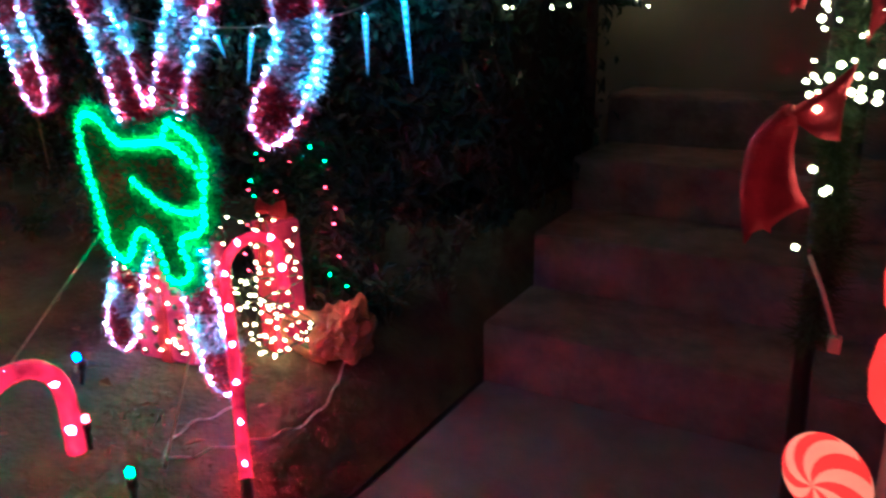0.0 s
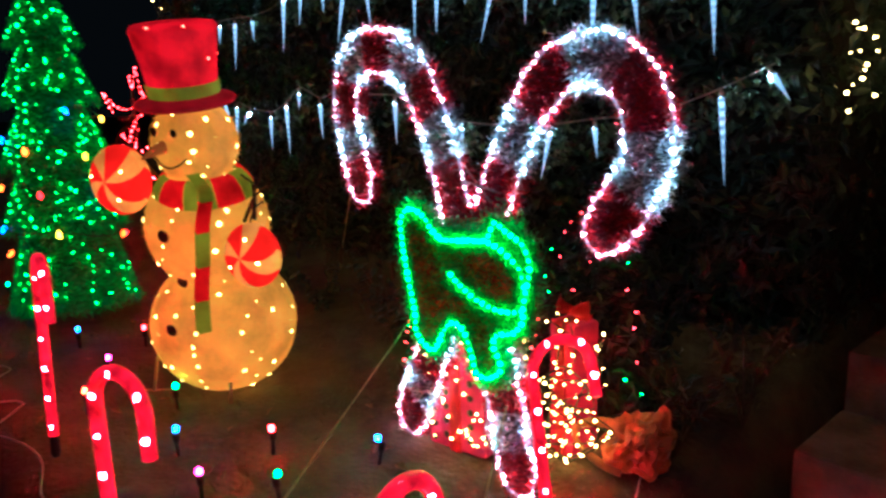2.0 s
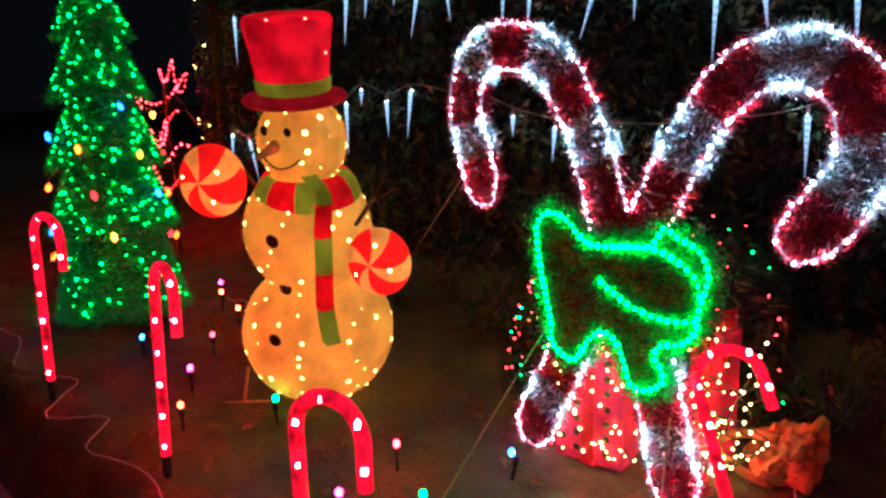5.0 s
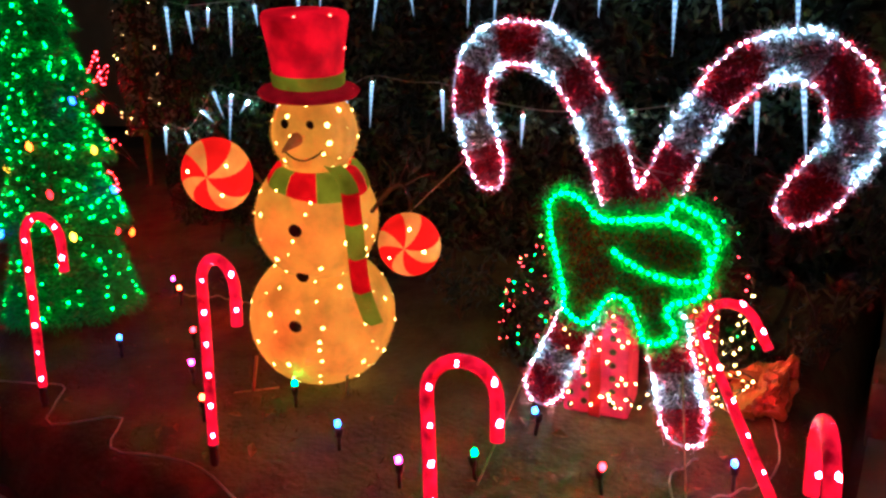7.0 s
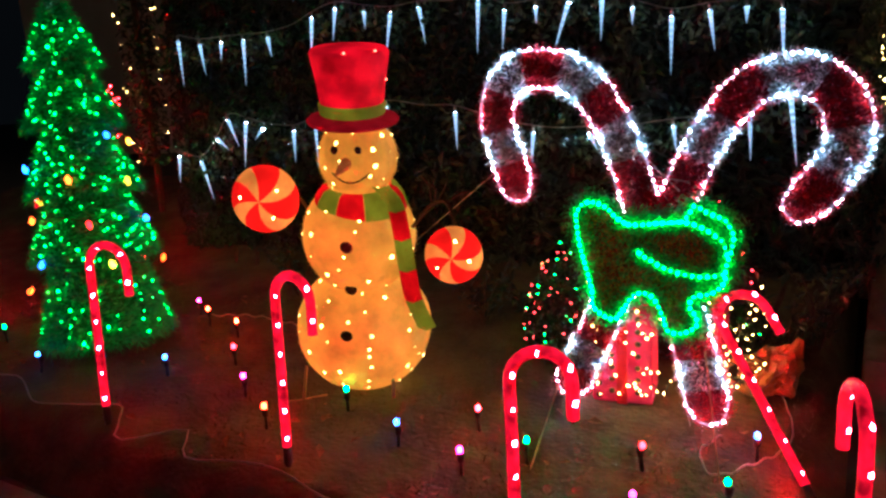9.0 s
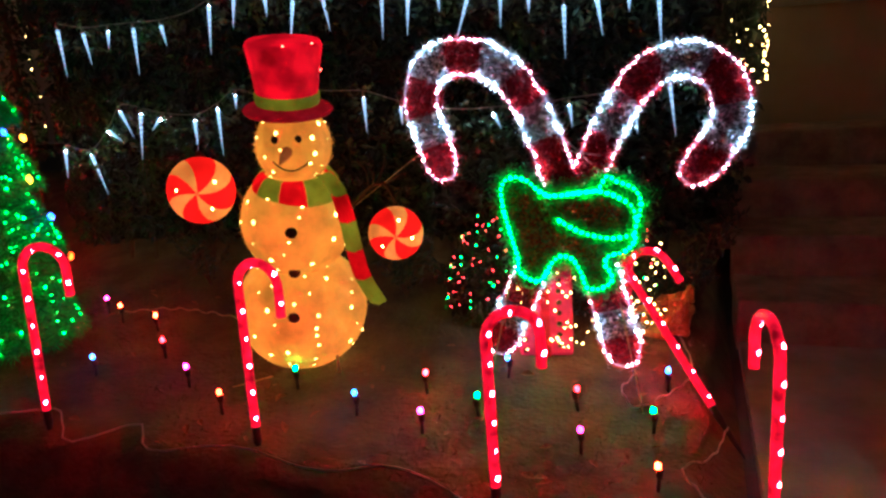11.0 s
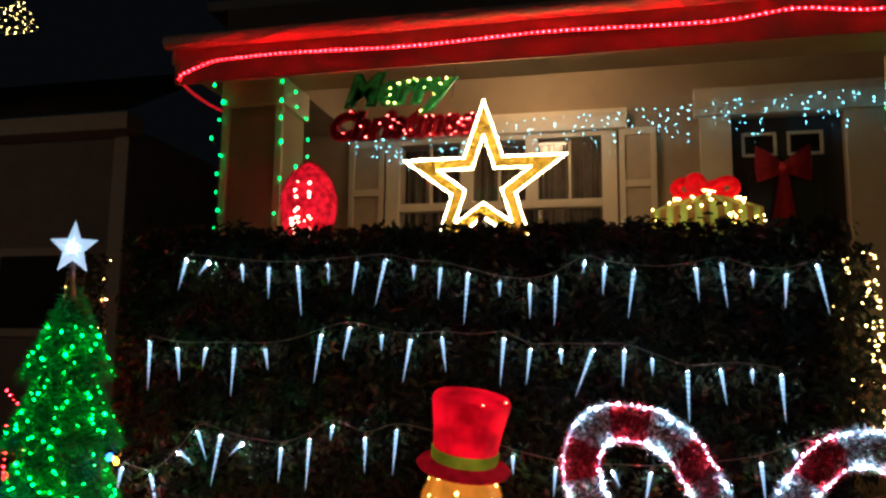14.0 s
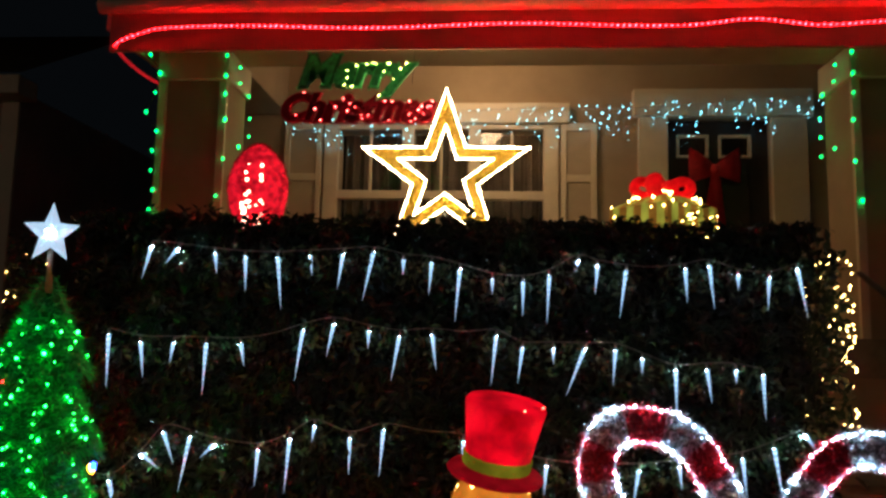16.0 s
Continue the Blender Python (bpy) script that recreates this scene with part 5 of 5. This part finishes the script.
def net_shrub(place, wide, deep, tall, count, seed, label, every=1):
    net = thing("net_lit_shrub", place, label, "shrub", "shrubs under lamp nets")
    C, N = [], []
    rng = np.random.default_rng(seed)
    for _ in range(count):
        d = rng.normal(size=3)
        d /= np.linalg.norm(d)
        d[2] = abs(d[2])
        C.append(d * (wide, deep, tall * 0.93) * (0.75 + 0.3 * rng.random()))
        N.append(d + rng.normal(size=3) * 0.5)
    leaves("leaf", C, N, 0.045, HEDGELEAF, net)
    for k in range(5):
        part("stem", tube(curve_points([(0.03 * (k - 2), 0, -0.02), (0.05 * (k - 2), 0.02, 0.2), (0.07 * (k - 2), 0, 0.36)], 6), 0.006, 5), BARK, net)
    for i in range(7):
        for j in range(9):
            a = math.pi * (0.04 + 0.92 * (i + 0.5 * (j % 2) + random.uniform(-0.3, 0.3)) / 7) + math.pi
            z = tall * (0.2 + 0.88 * j / 9) + random.uniform(-0.022, 0.022)
            r = math.sqrt(max(0.05, 1 - (z / (tall * 1.02)) ** 2))
            if (i * 9 + j) % every:
                continue
            put("mini_bulb", nr if (i + j) % 3 else ng, net, (wide * 1.07 * r * math.cos(a), deep * 1.1 * r * math.sin(a), z), s=random.uniform(0.6, 1.1))


net_shrub((0.54, 3.68, 0.08), 0.2, 0.15, 0.45, 1500, 31, "small dark shrub under a net of red and green lamps")
net_shrub((1.0, 3.84, 0.08), 0.25, 0.12, 0.62, 1500, 37, "dark shrub behind the gifts under a lamp net", 2)

# sign with words
def words(text, size, material, parent, place, name):
    cu = bpy.data.curves.new(name, "FONT")
    cu.body, cu.size, cu.extrude, cu.bevel_depth, cu.align_x, cu.shear, cu.resolution_u, cu.offset = text, size, 0.010, 0.014, "CENTER", 0.32, 4, 0.007
    tmp = bpy.data.objects.new(name, cu)
    scene.collection.objects.link(tmp)
    me = bpy.data.meshes.new_from_object(tmp)
    bpy.data.objects.remove(tmp)
    me.materials.clear()
    me.materials.append(material)
    ob = part(name, me, None, parent)
    ob.matrix_basis = pose(*place, 90, 0, 0)
    return ob, me


sign = thing("greeting_sign", (-1.0, 5.72, 3.0), "green and red tinsel sign reading Merry Christmas", "sign")
for text, size, place, m_, bm_, name in (("Merry", 0.315, (-0.04, 0, 0.29), TINSEL_G, bulb_mesh(L_GOLD, 0.0065), "upper_word"), ("Christmas", 0.27, (-0.01, 0, 0.03), TINSEL_R, bulb_mesh(glow("sign_red_bulb", (1.0, 0.10, 0.09), 18), 0.0062), "lower_word")):
    ob, me = words(text, size, m_, sign, place, name)
    vs = [v.co.copy() for v in me.vertices]
    rng = np.random.default_rng(4)
    idx = rng.integers(0, len(vs), 6000)
    R = [(vs[i].x, vs[i].y, vs[i].z) for i in idx]
    shards("tinsel", R, rng.normal(size=(6000, 3)), 0.010 + 0.022 * rng.random(6000), 0.005, m_, ob)
    for i in idx[:15 if text == "Merry" else 26]:
        put("mini_bulb", bm_, ob, (vs[i].x, vs[i].y, 0.03), s=random.uniform(0.7, 1.2))
for x in (-0.4, 0.4):
    part("hanger", tube([(x, 0, 0.3), (x, 0.16, 0.68)], 0.002, 4), BLACK, sign)

# red lamp rope along the eave
rope = thing("eave_lamp_rope", (0, 5.43, 3.59), "red rope light wavering along the porch fascia", "light string")
kn = [(-2.60, 0.60, -0.19), (-2.66, 0.40, -0.17), (-2.68, 0.15, -0.14), (-2.64, -0.03, -0.11), (-2.45, -0.03, -0.03), (-2.3, -0.03, 0.0)]
kn += [(-2.3 + 0.4 * k, -0.03, 0.012 * math.sin(k * 1.3) + (0.03 * math.sin(k * 2.1) if k > 9 else 0)) for k in range(1, 18)]
ln = curve_points(kn, 400)
part("rope", tube(ln, 0.012, 6), lit_cloth("red_rope_sleeve", (0.4, 0.01, 0.01), (1.0, 0.02, 0.03), 0.3, 40), rope)
rb = bulb_mesh(L_REDROPE, 0.0085)
for k in range(0, 400, 2):
    put("mini_bulb", rb, rope, tuple(ln[k] + Vector((0, -0.009, 0))))

# green lamps on the porch posts
gl = bulb_mesh(glow("post_green_bulb", (0.01, 1.0, 0.16), 3), 0.013, 1.3)
for name_x, flip in ((-2.56, 1), (3.06, -1)):
    g = thing("post_lights", (name_x, 5.9, 3.5), "string of green lamps draped on a porch post", "light string", "green lamps on the posts")
    pts = []
    for k in range(9):
        pts.append((0.015 * math.sin(k * 2) - (0.07 if k in (0, 3) else 0), -0.03, 0.09 - 0.15 * k))
    pts += [(0.53, -0.03, 0.08), (0.59, 0.1, 0.03), (0.56, 0.2, -0.06), (0.56, 0.4, -0.10), (0.53, -0.03, -0.08), (0.53, -0.03, -0.22), (0.56, 0.45, -0.27), (0.54, -0.03, -0.42), (0.56, 0.45, -0.42), (0.57, 0.2, -0.57), (0.56, 0.45, -0.57), (0.54, -0.03, -0.72), (0.5, -0.03, -1.0)]
    for p in pts:
        put("mini_bulb", gl, g, (p[0] * flip, p[1], p[2]), s=random.uniform(0.8, 1.15))
    part("cable", tube([(p[0] * flip, p[1] + 0.008, p[2]) for p in pts[:9]], 0.003, 5), CABLE_G, g)

# pale blue drop lights across the wall
drop = thing("drop_lights", (0, WY - 0.14, 3.6), "string of tiny pale blue drop lights across the porch wall", "light string")
cl = bulb_mesh(L_CYAN, 0.0052, 1.7)
part("cable", tube(curve_points([(-2.0, 0, -0.05), (-1.0, 0, 0.0), (0.3, 0, 0.06), (1.0, 0, 0.05), (1.6, 0, 0.08), (2.95, 0, 0.18)], 50), 0.003, 5), CABLE_W, drop)
for k in range(46):
    x = -2.0 + 4.95 * k / 45
    top = -0.05 + 0.045 * (x + 2)
    for q in range(2 + (k * 7) % 6):
        put("mini_bulb", cl, drop, (x + random.uniform(-0.06, 0.06), random.uniform(-0.02, 0.02), top - 0.02 - 0.055 * q + random.uniform(-0.03, 0.03)), s=random.uniform(0.6, 1.1))


# ---- warm fairy lights at the hedge ends ----
def leafy_clump(name, place, w, d, h, label, count, lights, bulb, group=""):
    t = thing(name, place, label, "shrub", group)
    rng = np.random.default_rng(int(abs(place[0]) * 100))
    C, N = [], []
    for _ in range(count):
        q = rng.normal(size=3)
        q /= np.linalg.norm(q)
        z = rng.random()
        C.append((q[0] * w * (0.8 + 0.3 * rng.random()), q[1] * d * (0.8 + 0.3 * rng.random()), h * z))
        N.append((q[0], q[1] - 0.3, 0.4 + rng.normal() * 0.4))
    leaves("leaf", C, N, 0.05, HEDGELEAF, t)
    part("stem", tube([(0, 0, -0.3), (0.01, 0, h * 0.5), (0, 0.01, h)], 0.018, 6), BARK, t)
    wire = [(w * 1.1 * math.cos(a), d * 1.1 * math.sin(a), h * (0.02 + 0.96 * k / 120)) for k, a in ((k, k * 0.33) for k in range(121))]
    part("fairy_cable", tube(wire, 0.002, 4), CABLE_G, t)
    for k in range(lights):
        a = rng.random() * 2 * math.pi
        put("mini_bulb", bulb, t, (w * 1.12 * math.cos(a), d * 1.12 * math.sin(a), h * rng.random()), s=rng.uniform(0.6, 1.3))
    return t


fb = bulb_mesh(L_GOLD, 0.0048)
leafy_clump("fairy_lit_shrub", (1.61, 4.72, 0.99), 0.06, 0.60, 0.96, "slim leafy column wound with warm fairy lights", 1500, 250, fb)
leafy_clump("fairy_lit_shrub", (-2.25, 4.05, 0.8), 0.08, 0.12, 1.15, "leafy column wound with warm fairy lights", 800, 30, fb)

# red rope figure behind the tree
arch = thing("red_light_string", (-2.38, 3.78, 0.1), "red mini lights strung on a thin pole behind the tree", "light string")
kn = []
for k in range(60):
    a = k * 0.9
    kn.append((0.27 * math.cos(a * 0.37 + 1) + 0.06 * math.cos(a), 0.08 * math.sin(a * 0.6), 0.42 + 0.74 * k / 60 + 0.07 * math.sin(a * 1.3)))
ln = curve_points(kn, 420)
part("rope", tube(ln, 0.004, 5), CABLE_G, arch)
arch_bulb = bulb_mesh(L_REDROPE, 0.007)
for k in range(0, 420, 3):
    if (k // 60) % 3 != 1:
        put("mini_bulb", arch_bulb, arch, tuple(ln[k]), s=random.uniform(0.6, 1.2))
part("pole", tube([(0, 0, -0.05), (0, 0, 1.1)], 0.008, 6), BLACK, arch)

# ---- plastic bag ----
bag = thing("plastic_bag", (1.265, 3.66, 0.05), "crumpled orange plastic carrier bag lying on the soil", "bag")
bm = bmesh.new()
bmesh.ops.create_icosphere(bm, subdivisions=4, radius=1)
for v in bm.verts:
    n1 = noise.noise(v.co * 1.7 + Vector((3, 1, 7)))
    n2 = noise.noise(v.co * 4.5)
    n3 = abs(noise.noise(Vector((v.co.x * 9, v.co.y * 9, v.co.z * 3))))
    fold = math.sin(11 * math.atan2(v.co.y, v.co.x) + 4 * n1) * max(0.0, v.co.z + 0.3)
    k = 1 + 0.32 * n1 + 0.14 * n2 - 0.2 * n3 + 0.09 * fold
    v.co = Vector((v.co.x * 0.098 * k, v.co.y * 0.09 * k, max(v.co.z * 0.10 * k, -0.06) + 0.06))
    v.co.x += 0.25 * max(0, v.co.z - 0.06)
part("bag_body", bm, BAG, bag)
for kn in ([(0.0, -0.05, 0.13), (-0.07, -0.07, 0.135), (-0.14, -0.08, 0.10), (-0.13, -0.085, 0.055), (-0.06, -0.08, 0.02), (0.0, -0.07, 0.015)], [(0.02, 0, 0.12), (0.07, -0.01, 0.17), (0.09, 0, 0.20), (0.085, 0.01, 0.13)]):
    part("handle", tube(curve_points(kn, 18), 0.016, 8, 0.4, [0.02 - 0.008 * math.sin(math.pi * i / 17) for i in range(18)]), BAG, bag)

# ---- garlanded rail beside the steps ----
rail = thing("stair_rail", (2.46, 3.55, WALK_Z), "dark iron hand rail beside the garden steps", "railing")
part("rail_post", tube([(0.02, 0, 0), (0, 0, 1.25)], 0.018, 8), BLACK, rail)
part("hand_rail", tube([(0, -0.1, 1.22), (0, 0.6, 1.3), (0, 2.2, 2.1)], 0.02, 8), BLACK, rail)
part("rail_post", tube([(0.02, 1.2, 0.6), (0.0, 1.2, 1.62)], 0.015, 8), BLACK, rail)
gar = thing("garland", (2.475, 3.5, 0.42), "green needle garland with warm lamps on the rail", "garland")
R, W, L = [], [], []
rng = np.random.default_rng(14)
core = curve_points([(0.0, 0, 0.0), (0.02, 0, 0.2), (0.0, 0.02, 0.4), (0.03, 0, 0.62), (0.05, 0.1, 0.85)], 60)
for p in core:
    for _ in range(90):
        d = rng.normal(size=3)
        R.append(tuple(p))
        W.append(d)
        L.append(0.03 + 0.04 * rng.random())
part("garland_wire", tube(core, 0.006, 6), CABLE_G, gar)
shards("needles", R, W, L, 0.004, NEEDLE, gar, "green artificial needles")
fg = bulb_mesh(L_GOLD, 0.0052)
for k in range(58):
    z = random.uniform(0.42, 0.50) if k % 2 else random.uniform(0.53, 0.72)
    put("mini_bulb", fg, gar, (random.uniform(-0.05, 0.06), -random.uniform(0.03, 0.09), z), s=random.uniform(0.5, 1.25))
for x, z in ((-0.02, 0.33), (0.0, 0.295), (0.005, 0.30), (-0.03, 0.2)):
    put("mini_bulb", fg, gar, (x, -0.09, z), s=1.2)
part("plug_lead", tube(curve_points([(-0.01, -0.06, 0.18), (0.015, -0.07, 0.13), (0.03, -0.07, 0.09), (0.045, -0.075, 0.05)], 12), 0.004, 6), CABLE_W, gar, "pale plug lead hanging down")
part("plug", slab(0.036, 0.056, -0.085, -0.065, 0.022, 0.052, 0.004), CABLE_W, gar, "pale plug")


def ribbon_piece(left_edge, right_edge, notch, ripple):
    """Cloth between two edges given as (x, z); ripples stand out to the front, the end is cut to a notch."""
    A = curve_points([(x, 0, z) for x, z in left_edge], 15)
    B = curve_points([(x, 0, z) for x, z in right_edge], 15)
    bm = bmesh.new()
    rows = []
    for i in range(15):
        t, row = i / 14, []
        for j in range(9):
            w = j / 8
            p = A[i].lerp(B[i], w)
            p.y = -ripple * (math.sin(7 * w + 2.2 * t) * (0.35 + 0.65 * t) + 1.3 * math.sin(math.pi * w))
            if i == 14:
                p = p.lerp(A[12].lerp(B[12], w), notch * (1 - abs(2 * w - 1)))
            row.append(bm.verts.new(p))
        rows.append(row)
    for a, b in zip(rows, rows[1:]):
        for j in range(8):
            bm.faces.new((a[j], a[j + 1], b[j + 1], b[j]))
    bmesh.ops.recalc_face_normals(bm, faces=bm.faces[:])
    bmesh.ops.solidify(bm, geom=bm.faces[:], thickness=0.0025)
    for f in bm.faces:
        f.smooth = True
    return bm


rb_ = thing("ribbon_bow", (2.41, 3.42, 0.83), "wide red velvet ribbon tied on the green garland", "bow")
part("tail", ribbon_piece([(-0.005, 0.015), (-0.05, -0.04), (-0.058, -0.13), (-0.044, -0.216)], [(0.015, -0.01), (0.015, -0.06), (0.027, -0.11), (0.046, -0.142)], 1.6, 0.010), RIBBON, rb_, "broad hanging ribbon end")
part("loop", ribbon_piece([(0.0, 0.01), (0.04, 0.04), (0.086, 0.082)], [(0.01, -0.008), (0.045, -0.03), (0.077, -0.035)], 0.6, 0.010), RIBBON, rb_, "ribbon wing standing up")
part("knot", lathe([(0.004, -0.018), (0.014, -0.012), (0.017, 0.0), (0.013, 0.013), (0.004, 0.018)], 12), RIBBON, rb_)
rb_ = thing("ribbon_bow", (2.46, 3.44, 1.13), "red ribbon bow higher on the garland", "bow")
part("tail", ribbon_piece([(-0.01, 0.0), (-0.07, -0.04), (-0.066, -0.145)], [(0.0, -0.01), (-0.03, -0.05), (-0.05, -0.14)], 0.4, 0.008), RIBBON, rb_)
part("tail", ribbon_piece([(0.01, 0.0), (0.04, -0.06), (0.044, -0.19)], [(0.02, 0.01), (0.10, -0.04), (0.075, -0.165)], 0.8, 0.008), RIBBON, rb_)
part("loop", bow_loop(-1, 0.08, 0.04, 0.04), RIBBON, rb_)
part("loop", bow_loop(1, 0.08, 0.04, 0.04), RIBBON, rb_)
pep = swirl_sweet("peppermint_path_light", (2.54, 3.2, 0.343), 0.067, "glowing red and cream peppermint swirl path light", "path light", (PEPRED, PEPWHITE), 0.4, -28, 0.5, 12)
part("stake", tube([(0, 0.02, -0.07), (0, 0.02, -0.46)], 0.008, 8), CABLE_W, pep)
fin = thing("stacked_sweet_post", (2.628, 3.3, WALK_Z), "glowing red stacked sweet post light", "path light")
part("pole", tube([(0, 0, 0), (0, 0, 0.52)], 0.02, 10), CABLE_W, fin)
for z in (0.60, 0.75):
    part("red_globe", lathe([(0.01, z - 0.075), (0.034, z - 0.07), (0.05, z - 0.045), (0.056, z), (0.05, z + 0.045), (0.034, z + 0.07), (0.01, z + 0.075)], 20), PEPRED, fin)

# ---- wires lying on the bed ----
for kn, m_, lab in (([(-2.4, 2.52, 0), (-1.6, 2.62, 0), (-1.2, 2.50, 0), (-0.9, 2.62, 0), (-0.72, 2.50, 0), (-0.62, 2.42, 0), (-0.45, 2.56, 0), (-0.3, 2.43, 0), (0.03, 2.48, 0), (0.3, 2.42, 0), (0.5, 2.52, 0), (0.83, 2.40, 0), (1.1, 2.45, 0), (1.3, 2.40, 0)], CABLE_W, "thin pale cable snaking along the bed's edge"), ([(1.3, 2.4, 0), (1.42, 2.55, 0), (1.33, 2.75, 0), (1.42, 2.86, 0), (1.47, 3.05, 0)], CABLE_W, "thin pale cable running to a candy cane light"), ([(-1.3, 3.45, 0.02), (-1.0, 3.5, 0.03), (-0.6, 3.45, 0.02), (-0.3, 3.4, 0)], TWINE, "pale cord between the stake lights"), ([(1.16, 3.34, 0), (1.12, 3.2, 0), (1.2, 3.1, 0), (1.36, 3.4, 0), (1.3, 3.65, 0.02)], CABLE_W, "white lead curling past the plastic bag")):
    base = (kn[0][0], kn[0][1], 0)
    t_ = thing("ground_cable", (base[0], base[1], bed_height(base[0], base[1])), lab, "cable")
    z0 = bed_height(base[0], base[1])
    ln = curve_points(kn, 70)
    part("lead", tube([(p.x - base[0], p.y - base[1], max(bed_height(p.x, p.y), -0.05) + 0.008 + p.z + 0.006 * math.sin(i * 0.9) - z0) for i, p in enumerate(ln)], 0.0032, 5), m_, t_)

# ---- low plants, grass and litter ----
R, W, L = [], [], []
rng = np.random.default_rng(77)
for _ in range(16000):
    x, y = rng.uniform(-2.6, 1.42), rng.uniform(2.42, 3.9)
    if noise.noise((x * 2.2, y * 2.2, 1)) < -0.12:
        continue
    R.append((x, y, bed_height(x, y) - 0.004))
    W.append((rng.normal() * 0.7, rng.normal() * 0.7, 0.8))
    L.append(0.012 + 0.03 * rng.random() ** 2)
lawn = new("grass")
tagged(lawn, "thin short winter grass on the dark bed", "grass", kind="stuff")
shards("blades", R, W, L, 0.0035, GRASS, lawn)
plant_spots = ((1.30, 3.85, 0.3), (1.40, 4.02, 0.4), (1.1, 4.0, 0.32), (0.1, 3.75, 0.3), (0.3, 3.8, 0.25), (-0.4, 3.75, 0.2), (-1.0, 3.8, 0.3))
for x, y, h in plant_spots:
    p = thing("low_plant", (x, y, bed_height(x, y)), "low straggling leafy plant in front of the hedge", "plant", "low plants under the hedge")
    C, N = [], []
    for k in range(6):
        a = rng.random() * 6.28
        tip = (0.14 * math.cos(a), 0.10 * math.sin(a) - 0.03, h * rng.uniform(0.6, 1.1))
        ln = curve_points([(0, 0, 0), (tip[0] * 0.4, tip[1] * 0.4, tip[2] * 0.6), tip], 8)
        part("stem", tube(ln, 0.003, 4), BARK, p)
        for q in ln[2:]:
            for _ in range(3):
                C.append((q.x + rng.normal() * 0.018, q.y + rng.normal() * 0.018, q.z + rng.normal() * 0.012))
                N.append((rng.normal(), -0.7 + rng.normal() * 0.6, 1))
    leaves("leaf", C, N, 0.045, HEDGELEAF if h < 0.35 else GRASS, p)
bm = bmesh.new()
v = [bm.verts.new(q) for q in ((0, -0.02, 0), (0.012, 0, 0.006), (0, 0.025, 0.002), (-0.013, 0, 0.008))]
bm.faces.new((v[0], v[1], v[2]))
bm.faces.new((v[0], v[2], v[3]))
LEAF = meshed("dead_leaf", bm, DEADLEAF)
for _ in range(70):
    x, y = rng.uniform(-2.0, 1.4), rng.uniform(2.45, 3.8)
    ob = new("fallen_leaf", LEAF)
    ob.matrix_world = pose(x, y, bed_height(x, y) + 0.01, random.uniform(-25, 25), random.uniform(-25, 25), random.uniform(0, 360)) @ Matrix.Scale(random.uniform(0.7, 1.4), 4)
    tagged(ob, "small curled brown fallen leaf on the soil", "leaf", "fallen leaves")
